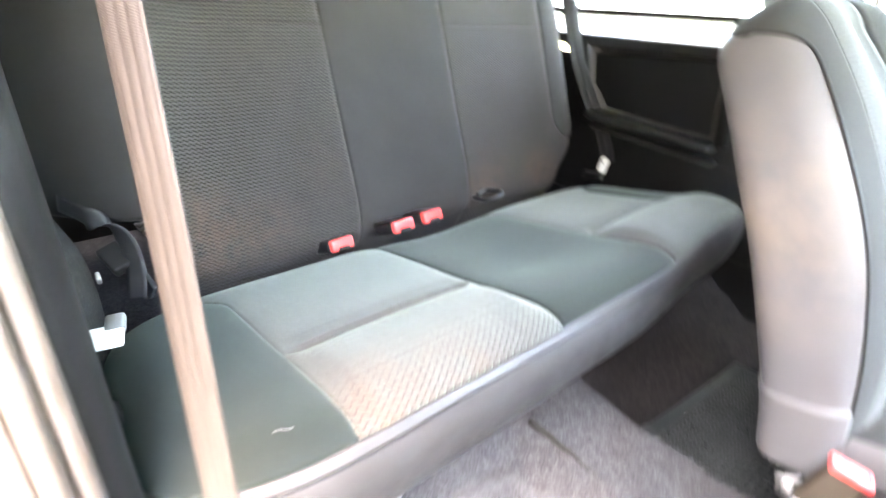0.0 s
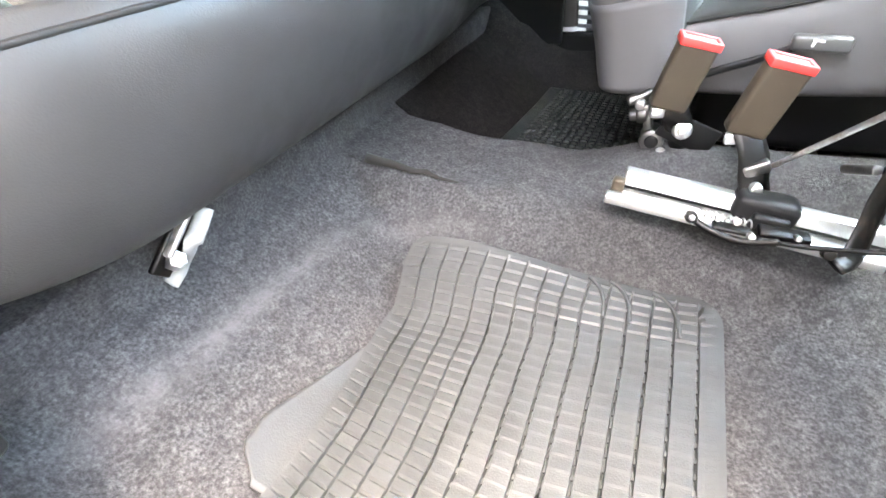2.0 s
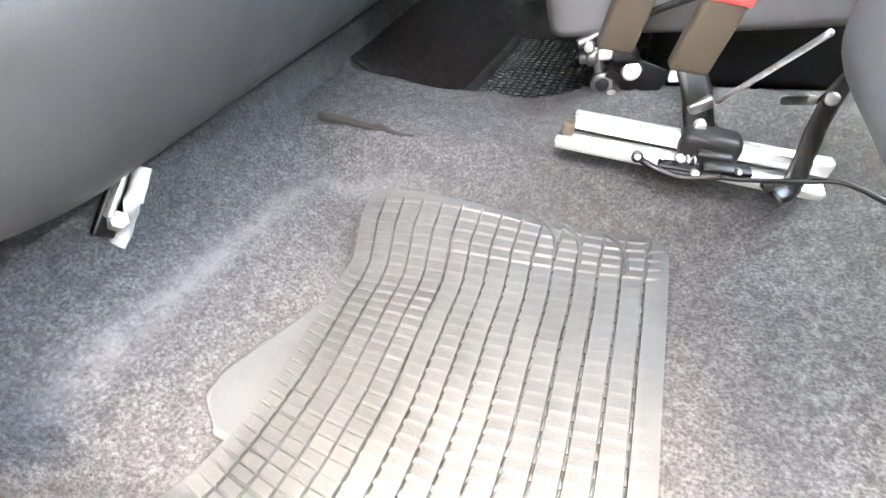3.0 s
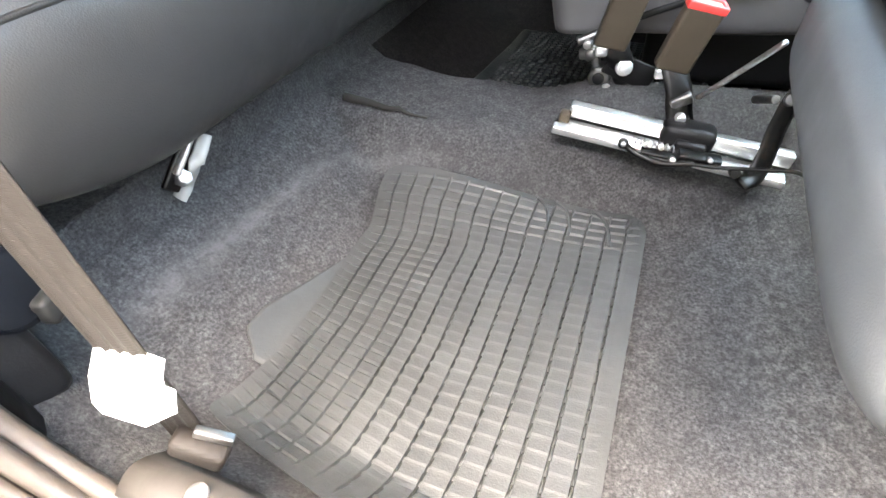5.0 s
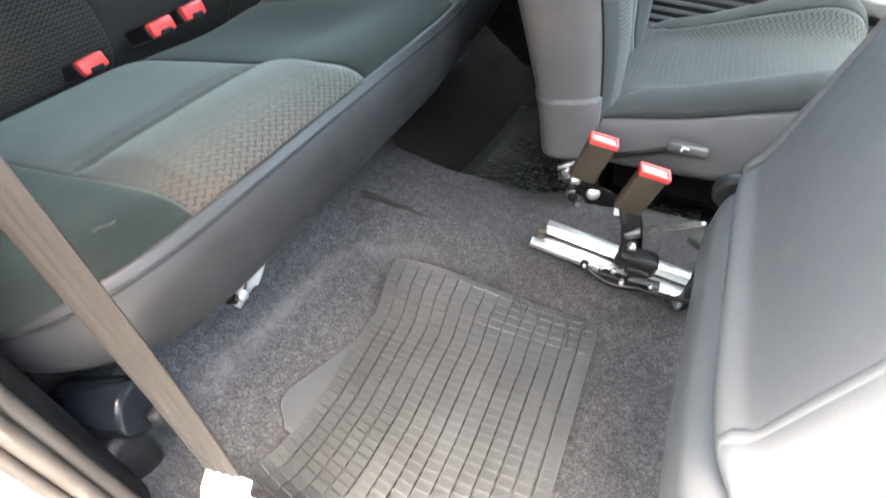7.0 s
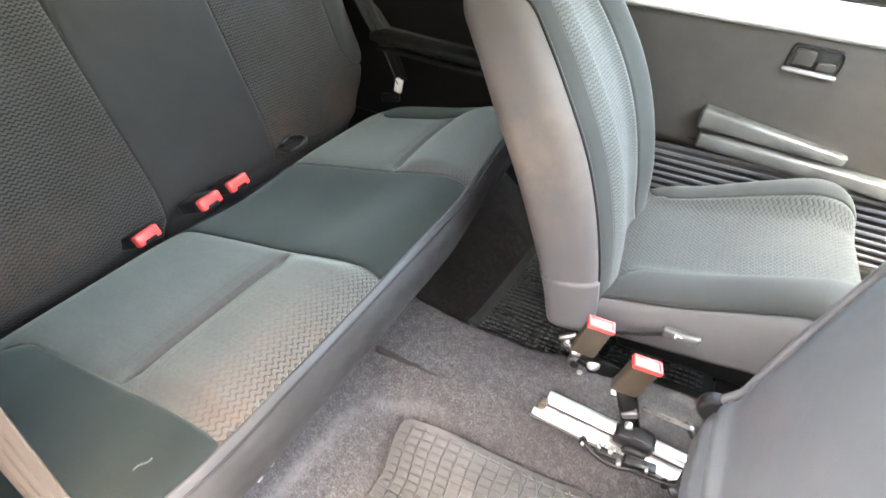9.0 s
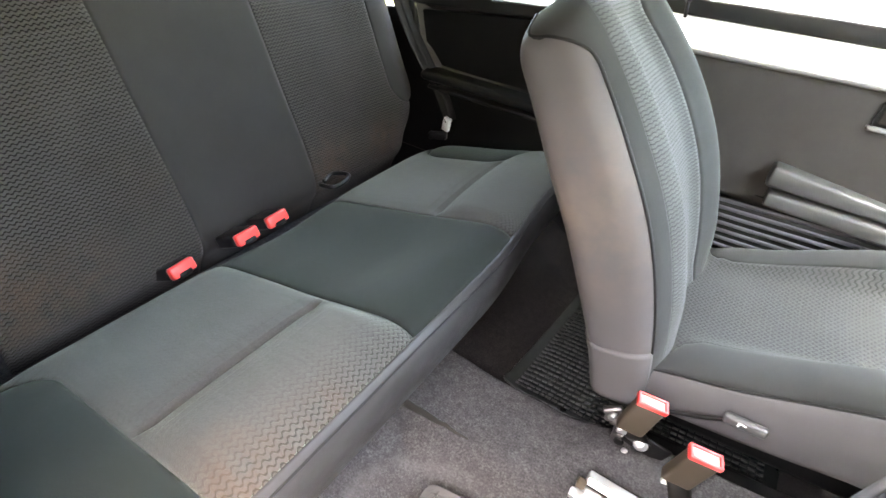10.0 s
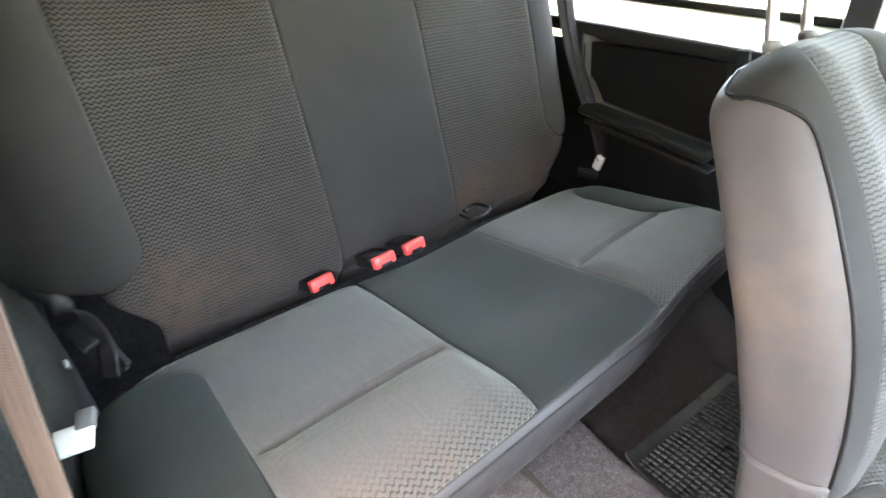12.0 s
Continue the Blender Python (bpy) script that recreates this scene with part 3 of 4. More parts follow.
def backrest(y, v):
    i = clamp(v) * 240
    k = min(int(i), 239)
    x, z = BACK[k] + (BACK[k + 1] - BACK[k]) * (i - k)
    e = clamp((abs(y - YC) - 0.44) / 0.19)
    bolster = 0.03 * math.exp(-((abs(y - YC) - 0.47) / 0.08) ** 2) * step(0.08, 0.3, v)
    return Vector((x + bolster - 0.10 * e ** 3, y, z + 0.05 * e ** 2 * (1 - step(0.0, 0.4, v))))


rear_backrest = rear_bench
V_BK = next(i for i in range(241) if BACK[i][1] > 0.697) / 240
V_LOW = next(i for i in range(241) if BACK[i][1] > 0.435) / 240


def back_panel(name, y0, y1, v0, v1, mat, h, label="", nu=36, nv=80):
    lo, hi = (y0 if callable(y0) else lambda v: y0), (y1 if callable(y1) else lambda v: y1)

    def skin(s, v):
        a, b = lo(v), hi(v)
        return backrest(a + (b - a) * s, v)

    def rise(s, v):
        a, b = lo(v), hi(v)
        return puff(a + (b - a) * s, v, a, b, v0, v1, BLEN, h, 0.012)
    return part(name, sheet(with_normal(skin, rise), lin(0, 1, nu), lin(v0, v1, nv), 0.012), mat, rear_backrest, label)


def wing(y, end):
    """The seam between a side panel and its insert, as y over v: it runs out to the end below."""
    def at(v):
        k = clamp((V_LOW + 0.085 - v) / 0.085)
        return y + (end - y) * (1 - math.sqrt(max(1 - k * k, 0.0)))
    return at


NEAR_WING, FAR_WING = wing(-0.408, -0.478), wing(0.472, 0.535)


def low_end(fn, inner):
    """The insert's outer edge: along the side panel's seam, drawn in again below it."""
    return lambda v: fn(v) if v >= V_LOW else fn(V_LOW) + (inner - fn(V_LOW)) * step(V_LOW, V_LOW - 0.12, v)


back_panel("back_side_panel", -0.60, NEAR_WING, V_LOW + 0.0005, 1, M_PLAIN_BACK, 0.004, "plain grey cloth")
back_panel("back_insert", low_end(NEAR_WING, -0.425), -0.105, 0, V_BK, M_INSERT_BACK, 0.0015, "ribbed dark grey cloth", 50, 120)
back_panel("upper_insert", -0.408, -0.105, V_BK, 1, M_INSERT_BACK, 0.0025, "ribbed dark grey cloth")
back_panel("back_centre_panel", -0.105, 0.182, 0, 1, M_PLAIN_BACK, 0.0015, "plain grey cloth")
back_panel("back_insert", 0.182, low_end(FAR_WING, 0.49), 0, V_BK, M_INSERT_BACK, 0.0015, "ribbed dark grey cloth", 50, 120)
back_panel("upper_insert", 0.182, 0.472, V_BK, 1, M_INSERT_BACK, 0.0025, "ribbed dark grey cloth")
back_panel("back_side_panel", FAR_WING, 0.66, V_LOW + 0.0005, 1, M_PLAIN_BACK, 0.004, "plain grey cloth")


# ---- front seats ----
def seat_skin(line, half, depth, top_round=0.16, square=0.5, skew=0.0, roll=0.0, groove=0.0):
    """The skin of a seat back: a angle round it, h from bottom to top along the centre line (x, z)."""
    pts, length = spline(line, 121)

    def fn(a, h, yc):
        i = clamp(h) * 120
        k = min(int(i), 119)
        x, z = pts[k] + (pts[k + 1] - pts[k]) * (i - k)
        d = pts[min(k + 2, 120)] - pts[max(k - 2, 0)]
        d = d / np.linalg.norm(d)
        e = clamp((h - (1 - top_round)) / top_round)
        f = max(1 - e ** 2.6, 0) ** (1 / 2.2)
        w, t = half(h) * (0.30 + 0.70 * f if e < 1 else 0.3), depth(h) * f
        if roll:
            b = clamp((roll / 2 - h) / (roll / 2))
            t *= 0.15 + 0.85 * math.sqrt(max(1 - b * b, 0))
            w *= 0.9 + 0.1 * math.sqrt(max(1 - b * b, 0))
            t -= groove * math.exp(-((h - roll) / 0.017) ** 2) - 0.45 * groove * math.exp(-((h - roll - 0.036) / 0.018) ** 2)
        c, s = math.cos(a), math.sin(a)
        y = w * math.copysign(abs(c) ** (square if s < 0 else 0.5), c)
        q = t * math.copysign(abs(s) ** (0.62 if s > 0 else square), s)
        if s > 0:
            q += 0.010 * math.exp(-((abs(y) / w - 0.68) / 0.2) ** 2) * step(0.1, 0.3, h) * (1 - e)
            q -= 0.030 * (1 - step(0.25, 0.65, abs(y) / w)) * step(0.02, 0.2, h) * (1 - e)
        return Vector((x + d[1] * q - skew * y, yc + y, z - d[0] * q))
    return fn, length


def front_seat_back(seat, fn, yc, back_mat, insert_mat, plain_mat, low=0.174, inner=(54, 126), wrap=0.0):
    A = radians
    full = lambda a, h: fn(a, h, yc)

    def rim(h):
        """Where the vinyl cover ends on the near side: further back at the top."""
        return 148 + wrap * step(0.84, 0.985, h)

    def span(f0, f1):
        return lambda s, h: fn(A(f0(h) + (f1(h) - f0(h)) * s), h, yc)
    part("back_insert", sheet(full, lin(A(inner[0]), A(inner[1]), 40), lin(0.10, 1, 70), 0.008), insert_mat, seat, "ribbed grey cloth")
    part("bolster", sheet(span(lambda h: 180 - rim(h), lambda h: inner[0]), lin(0, 1, 24), lin(0.10, 1, 80), 0.008), plain_mat, seat, "plain grey cloth")
    part("bolster", sheet(span(lambda h: inner[1], rim), lin(0, 1, 24), lin(0.10, 1, 80), 0.008), plain_mat, seat, "plain grey cloth")
    part("back_cover", sheet(span(rim, lambda h: 540 - rim(h)), lin(0, 1, 80), lin(low - 0.004, 1, 80), 0.008), back_mat, seat, "grey vinyl")
    tuck = lambda a, h: fn(a, h, yc) + 0.004 * Vector((math.sin(a) * 0.8, math.cos(a), 0))
    part("lower_cover", sheet(tuck, lin(A(148), A(392), 80), lin(0.0, low, 14), 0.008), back_mat, seat, "grey vinyl")
    part("lower_front", sheet(full, lin(A(32), A(148), 40), lin(0.0, 0.104, 8), 0.008), insert_mat, seat, "ribbed grey cloth")
    part("hem_seam", tube([fn(A(d), low, yc) for d in lin(150, 390, 40)], 0.0018, 6, 120), back_mat, seat, "stitched hem")
    for far_edge in (0, 1):
        part("piping", tube([fn(A(180 - rim(h) if far_edge else rim(h)), h, yc) for h in lin(0.1, 0.985, 30)], 0.0026, 6, 90), M_PIPING, seat, "dark piping")


far_seat = thing("front_seat", (0.9, 0.33, 0.03), "upright front car seat with grey vinyl sides and ribbed cloth", "car seat")
far_skin, _ = seat_skin([(0.70, 0.165), (0.688, 0.27), (0.64, 0.45), (0.580, 0.58), (0.512, 0.688), (0.478, 0.738)],
                        lambda h: 0.193 + 0.014 * math.sin(math.pi * clamp(h)) - 0.03 * step(0.6, 1, h), lambda h: 0.058 + 0.024 * math.sin(math.pi * clamp(h * 0.95)), 0.11)
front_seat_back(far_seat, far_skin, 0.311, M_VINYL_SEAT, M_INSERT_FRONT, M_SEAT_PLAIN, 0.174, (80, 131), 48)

for y in (0.235, 0.345):
    post = part("headrest_post", tube([(0.488, y, 0.70), (0.470, y, 0.78), (0.440, y, 0.90)], 0.0065, 14), M_STEEL, far_seat, "plain steel headrest post")
    part("post_collar", rod(0.012, 0.012, pose(0.482, y, 0.744, 0, -14, 0), 18, 0.004), M_TRIM_GREY, post, "grey plastic collar")

SEATP, _ = spline([(0.69, 0.285), (0.74, 0.305), (0.85, 0.312), (0.97, 0.325), (1.07, 0.325), (1.115, 0.295), (1.12, 0.25), (1.10, 0.20)], 161)
HALF, _ = spline([(-0.205, 0.128), (-0.226, 0.140), (-0.233, 0.170), (-0.236, 0.198), (-0.238, 0.225), (-0.236, 0.265), (-0.231, 0.298), (-0.226, 0.318), (-0.210, 0.336), (-0.185, 0.344), (-0.155, 0.338), (-0.125, 0.326), (-0.07, 0.319), (0.0, 0.317)], 101)


def far_cushion(u, v):
    """The seat cushion's skin: u from its lower near edge over the top to the lower far edge, v from back to front."""
    i = clamp(v) * 160
    k = min(int(i), 159)
    x, z = SEATP[k] + (SEATP[k + 1] - SEATP[k]) * (i - k)
    w = (u if u < 0.5 else 1 - u) * 200
    j = min(int(w), 99)
    dy, sz = HALF[j] + (HALF[j + 1] - HALF[j]) * (w - j)
    sz -= max(sz - 0.30, 0) * 0.8 * (1 - step(0.72, 0.80, x)) * step(0.12, 0.17, abs(dy))
    sz += 0.13 * clamp(x - 0.74, 0, 0.3) * step(0.11, 0.17, abs(dy))
    sz += 0.008 * (u > 0.5) * math.exp(-((dy + 0.165) / 0.05) ** 2) * step(0.74, 0.90, x) * (1 - step(1.02, 1.12, x))
    e = clamp((abs(dy) - 0.05) / 0.185)
    x = 0.86 + (x - 0.86) * (1 - 0.17 * e ** 3 * (x > 0.86))
    rise = clamp(0.56 + 0.8 * (x - 0.731), 0.5, 0.85)
    return Vector((x, 0.338 + 0.88 * (dy if u < 0.5 else -dy), 0.185 + rise * (sz - 0.185) * (z - 0.185) / 0.132))


def u_at(dy):
    """The place over the section of the point dy off the middle, on its upper side."""
    return next(j for j in range(30, 101) if HALF[j][0] > dy) / 200


U_SEAM = next(j for j in range(101) if HALF[j][1] > 0.298) / 200


def inset(v):
    x = SEATP[min(int(clamp(v) * 160), 160)][0]
    k = clamp((0.81 - x) / 0.06)
    return u_at(-0.15 - 0.06 * (1 - math.sqrt(max(1 - k * k, 0))))


def cushion_panel(name, lo, hi, mat, label, nu, drop=0.002):
    def skin(s, v):
        a, b = lo(v), hi(v)
        return far_cushion(a + (b - a) * s, v)
    fn = with_normal(skin, lambda s, v: drop * (math.exp(-s / 0.06) + math.exp(-(1 - s) / 0.06)))
    return part(name, sheet(fn, lin(0, 1, nu), lin(0, 1, 90), 0.008), mat, far_seat, label)


cushion_panel("side_skirt", lambda v: 0.0, lambda v: U_SEAM, M_VINYL_SEAT, "grey vinyl", 16)
cushion_panel("bolster", lambda v: U_SEAM, inset, M_SEAT_PLAIN, "plain grey cloth", 26)
cushion_panel("seat_insert", inset, lambda v: 1 - inset(v), M_INSERT_SEAT, "pale ribbed cloth", 50)
cushion_panel("bolster", lambda v: 1 - inset(v), lambda v: 1 - U_SEAM, M_SEAT_PLAIN, "plain grey cloth", 26)
cushion_panel("side_skirt", lambda v: 1 - U_SEAM, lambda v: 1.0, M_VINYL_SEAT, "grey vinyl", 16)
part("seam_piping", tube([far_cushion(U_SEAM, v) for v in lin(0.02, 0.9, 40)], 0.0018, 6, 120), M_PIPING, far_seat, "dark piping")
# black block fills the space under the seat in place of its shade
part("under_seat_shade", block((0.34, 0.28, 0.12), pose(0.945, 0.345, 0.125), 0.02, 3), M_TRIM_DARK, far_seat, "black block standing in for the shade under the seat")
part("seat_pan", block((0.36, 0.30, 0.05), pose(0.9, 0.338, 0.2), 0.012), M_TRIM_DARK, far_seat, "black steel pan")
lever = part("tilt_lever", block((0.056, 0.012, 0.017), pose(0.876, 0.113, 0.232, 0, 2, 0), 0.004), M_ARM, far_seat, "dark grey plastic lever")
part("lever_arm", ribbon([(0.752, 0.108, 0.186), (0.785, 0.110, 0.200), (0.82, 0.111, 0.213), (0.856, 0.113, 0.228)], (0, 0, 1), 0.009, 0.004), M_BLACK, lever, "black arm")
part("lever_mark", block((0.011, 0.0012, 0.002), pose(0.872, 0.1065, 0.236, 0, 10, 0), 0.0004, 1, block((0.003, 0.0012, 0.007), pose(0.868, 0.1065, 0.233, 0, 10, 0), 0.0004, 1)), M_WHITE, lever, "white mark")
for y in (0.17, 0.54):
    part("rail", block((0.34, 0.03, 0.018), pose(0.89, y, 0.045), 0.003), M_TRIM_DARK, far_seat, "black seat rail")
part("rail_bracket", block((0.10, 0.006, 0.10), pose(0.76, 0.558, 0.11, 0, 25, 0), 0.003), M_TRIM_DARK, far_seat, "black steel bracket")
knuckle = part("recliner", rod(0.015, 0.03, pose(0.728, 0.098, 0.116, 90), 24, 0.003), M_GUNMETAL, far_seat, "worn grey recliner knuckle")
part("recliner_cap", rod(0.0085, 0.034, pose(0.728, 0.097, 0.116, 90), 16, 0.002), M_BLACK, knuckle, "dark socket")
part("recliner_pivot", rod(0.008, 0.036, pose(0.714, 0.098, 0.146, 0, 80, 0), 14, 0.002, rod(0.012, 0.014, pose(0.712, 0.098, 0.146, 0, 80, 0), 14, 0.003)), M_GUNMETAL, far_seat, "worn steel pivot")
part("recliner_link", block((0.011, 0.018, 0.05), pose(0.720, 0.098, 0.136, 0, -15, 0), 0.003, 2, rod(0.006, 0.03, pose(0.706, 0.094, 0.168, 0, 70, 20), 12, 0.002)), M_GUNMETAL, far_seat, "worn steel link")
part("recliner_nut", rod(0.006, 0.016, pose(0.708, 0.088, 0.162, 90), 8, 0.001, rod(0.006, 0.014, pose(0.726, 0.088, 0.160, 90), 8, 0.001)), M_STEEL, far_seat, "bright nuts")
part("mount_plate", block((0.070, 0.005, 0.034), pose(0.768, 0.087, 0.130, 0, 24, 12), 0.002), M_TRIM_DARK, far_seat, "black mounting plate")
part("bolt", rod(0.0115, 0.012, pose(0.760, 0.080, 0.137, 80, 0, 12), 16, 0.003, rod(0.007, 0.017, pose(0.760, 0.079, 0.137, 80, 0, 12), 6, 0.002)), M_ALU, far_seat, "big bright bolt head")
part("floor_bolt", rod(0.006, 0.010, pose(0.741, 0.076, 0.106, 20), 10, 0.002), M_STEEL, far_seat, "bright bolt")

near_seat = thing("front_seat", (1.05, -0.245, 0.1), "front car seat tipped forward, seen from its blue-grey back", "car seat")
near_skin, _ = seat_skin([(0.974, 0.188), (0.976, 0.235), (0.984, 0.30), (0.998, 0.36), (1.016, 0.432), (1.034, 0.50), (1.066, 0.62), (1.10, 0.75), (1.125, 0.83)],
                         lambda h: 0.202 - 0.026 * step(0.163, 0.198, h), lambda h: 0.068 + 0.008 * math.sin(math.pi * clamp(h * 0.95)), 0.14, 0.26, -0.022, 0.165, 0.022)
front_seat_back(near_seat, near_skin, -0.258, M_VINYL_TIP, M_INSERT_FRONT, M_PLAIN_BACK, 0.165)
part("recliner_cover", rod(0.022, 0.020, pose(0.925, -0.055, 0.285, 90), 24, 0.006), M_TRIM_MID, near_seat, "dark round recliner cover")
for deg in (216, 324):
    part("raised_seam", tube([near_skin(radians(deg), h, -0.250) for h in lin(0.17, 0.9, 24)], 0.005, 8, 70), M_VINYL_TIP, near_seat, "raised pale seam")
part("seat_base", block((0.13, 0.40, 0.40), pose(1.22, -0.245, 0.38, 0, 14, 0), 0.05, 4), M_PLAIN, near_seat, "dark cloth seat cushion")
part("strap_link", ribbon([(0.920, -0.045, 0.062), (0.936, -0.030, 0.066), (0.942, -0.015, 0.090), (0.945, -0.005, 0.130), (0.955, 0.000, 0.170), (0.985, 0.0, 0.205)], (1, 0.5, 0), 0.024, 0.006), M_BLACKSTEEL, near_seat, "black steel link")
part("tie_rod", tube([(0.857, 0.040, 0.122), (0.885, -0.006, 0.175), (0.912, -0.052, 0.228)], 0.003), M_STEEL, near_seat, "thin steel rod")
part("pivot_bolt", rod(0.007, 0.02, pose(0.945, -0.004, 0.150, 60, 0, 0), 12, 0.002, rod(0.005, 0.05, pose(0.925, 0.014, 0.140, 60, 30, 0), 10, 0.001)), M_GUNMETAL, near_seat, "worn steel pivot")

# ---- seat rail on the tunnel ----
seat_rail = thing("seat_rail", (0.84, -0.01, 0.07), "bare aluminium seat rail with black steel catch on the carpet", "seat rail")
RAIL = pose(0.835, -0.004, 0.082, 0, 8.5, 2)
part("upper_rail", block((0.272, 0.018, 0.018), RAIL @ pose(0.006, 0.008, 0.009), 0.003), M_ALU, seat_rail, "bright bare metal")
part("lower_rail", block((0.282, 0.015, 0.011), RAIL @ pose(-0.004, -0.020, -0.008), 0.002), M_ALU, seat_rail, "bright bare metal")
part("rail_web", block((0.276, 0.018, 0.006), RAIL @ pose(0, -0.008, -0.006), 0.001), M_STEEL, seat_rail)
part("end_stop", block((0.014, 0.014, 0.016), RAIL @ pose(-0.134, -0.004, 0.002), 0.003), M_BROWN, seat_rail, "rusty end stop")
sleeve = block((0.064, 0.036, 0.030), RAIL @ pose(0.018, 0.004, 0.012), 0.009, 3)
block((0.036, 0.010, 0.024), RAIL @ pose(0.022, -0.018, 0.004, 20, 0, 0), 0.003, 2, sleeve)
part("slider_sleeve", sleeve, M_BLACK, seat_rail, "black slider sleeve")
part("catch_plate", block((0.085, 0.012, 0.005), RAIL @ pose(0.01, -0.034, 0.000, 15, 0, 4), 0.002, 2, block((0.05, 0.016, 0.007), RAIL @ pose(0.035, -0.032, 0.006, 10, 0, 8), 0.002)), M_BLACKSTEEL, seat_rail, "black steel catch")


def on_rail(*pts):
    return [RAIL @ Vector(p) for p in pts]


part("catch_arm", tube(on_rail((-0.055, -0.036, 0.002), (-0.035, -0.046, -0.002), (-0.005, -0.050, -0.004), (0.03, -0.046, 0.004)), 0.004), M_BLACKSTEEL, seat_rail, "bent black arm")
part("release_wire", tube(on_rail((0.01, -0.046, 0.002), (0.05, -0.047, 0.006), (0.10, -0.048, 0.018), (0.13, -0.058, 0.030), (0.17, -0.09, 0.030), (0.22, -0.13, 0.02)), 0.0026), M_BLACKSTEEL, seat_rail, "bent dark steel wire")
for x, y, z, r in ((-0.055, -0.039, 0.004, 0.0065), (0.005, -0.044, 0.001, 0.004), (0.075, -0.044, 0.004, 0.006), (0.045, -0.040, 0.010, 0.003), (-0.03, -0.036, 0.008, 0.003), (-0.012, -0.036, 0.010, 0.004)):
    part("pin", rod(r, 0.012, RAIL @ pose(x, y, z, 70), 12, 0.001), M_STEEL if r < 0.005 else M_BLACKSTEEL, seat_rail, "steel pin")
part("pin_head", rod(0.0034, 0.014, RAIL @ pose(-0.055, -0.041, 0.005, 70), 6, 0.0008), M_STEEL, seat_rail, "worn bolt head")
part("coil_spring", tube(on_rail(*[(-0.045 + 0.0011 * i, -0.028 + 0.004 * math.cos(i * 1.05), 0.006 + 0.004 * math.sin(i * 1.05)) for i in range(48)]), 0.0009, 5, 280), M_STEEL, seat_rail, "small steel spring")


# ---- belt buckles ----
def front_buckle(foot, neck, top, label, bolted=False):
    """A buckle: its foot on the seat frame, the lower end of its housing, and its button."""
    f, b, t = Vector(foot), Vector(neck), Vector(top)
    up = (t - b).normalized()
    ob = thing("seat_belt_buckle", foot, label, "belt buckle", "front seat belt buckles")
    across = Vector((0.92, 0.25, -0.28))
    across = (across - up * across.dot(up)).normalized()
    m = Matrix.Translation(b) @ Matrix((across, up.cross(across), up)).transposed().to_4x4()
    n = (t - b).length
    part("housing", block((0.043, 0.020, n), m @ pose(0, 0, n / 2), 0.005, 3), M_BROWN, ob, "brown plastic housing")
    rim = block((0.0445, 0.004, 0.009), m @ pose(0, 0.009, n), 0.0015, 2)
    block((0.0445, 0.004, 0.009), m @ pose(0, -0.009, n), 0.0015, 2, rim)
    for q in (-1, 1):
        block((0.005, 0.020, 0.009), m @ pose(0.020 * q, 0, n), 0.0015, 2, rim)
    part("button_frame", rim, M_RED, ob, "red rim")
    # paler than the rim: a highlight painted on the button
    part("button", block((0.036, 0.015, 0.006), m @ pose(0, 0, n), 0.002, 2), M_RED_HIGHLIGHT, ob, "red release button, paled for its highlight")
    low = b + up * 0.008
    part("stalk", ribbon([low, low.lerp(f, 0.35) + Vector((0.003, -0.004, 0)), low.lerp(f, 0.7), f], across, 0.032, 0.005, 16), M_BLACKSTEEL, ob, "black steel stalk")
    face = -up.cross(across)
    tilt = face.to_track_quat("Z", "Y").to_matrix().to_4x4()
    part("stalk_hole", rod(0.006, 0.0075, Matrix.Translation(low.lerp(f, 0.4) + across * 0.004) @ tilt, 16), M_BLACK, ob, "dark hole")
    part("rivet", block((0.016, 0.013, 0.008), Matrix.Translation(low - across * 0.008 - up * 0.014 + face * 0.004) @ tilt, 0.002), M_ALU, ob, "bright square rivet")
    if bolted:
        part("bolt", rod(0.0065, 0.011, Matrix.Translation(low.lerp(f, 0.78) + face * 0.005) @ tilt, 12, 0.002), M_ALU, ob, "bright round bolt")
        part("lug", block((0.026, 0.014, 0.012), Matrix.Translation(low.lerp(f, 0.5) + across * 0.004 + face * 0.004) @ tilt @ pose(0, 0, 0, 0, 0, 25), 0.003), M_GUNMETAL, ob, "worn steel lug")
    return ob


front_buckle((0.768, 0.088, 0.112), (0.737, 0.076, 0.164), (0.758, 0.071, 0.241), "brown seat belt buckle with red button beside the upright seat")
front_buckle((0.846, 0.004, 0.094), (0.817, 0.030, 0.160), (0.839, 0.025, 0.236), "brown seat belt buckle with red button above the bare rail", True)


def rear_buckle(p, turn, label):
    ob = thing("seat_belt_buckle", (p[0] - 0.03, p[1], p[2] - 0.02), label, "belt buckle", "rear seat belt buckles")
    m = pose(*p, 0, -20, turn)
    part("housing", block((0.055, 0.050, 0.024), m @ pose(-0.032, 0, -0.002), 0.005, 3), M_BLACK, ob, "black housing")
    part("button", block((0.014, 0.048, 0.0225), m @ pose(0.002, 0, -0.002), 0.004, 3), M_RED, ob, "red release button")
    part("slot", block((0.006, 0.026, 0.010), m @ pose(0.0075, 0, -0.011), 0.002, 1), M_BLACK, ob, "dark slot")
    return ob


rear_buckle((0.004, -0.167, 0.330), 8, "black rear belt buckle with red button, alone in the seat crease")
rear_buckle((0.050, -0.060, 0.356), 5, "black rear belt buckle with red button, one of a pair")
rear_buckle((0.052, 0.008, 0.360), 5, "black rear belt buckle with red button, one of a pair")
loop = thing("belt_loop", (0.01, 0.19, 0.335), "small black plastic loop tucked in the seat crease", "loop")
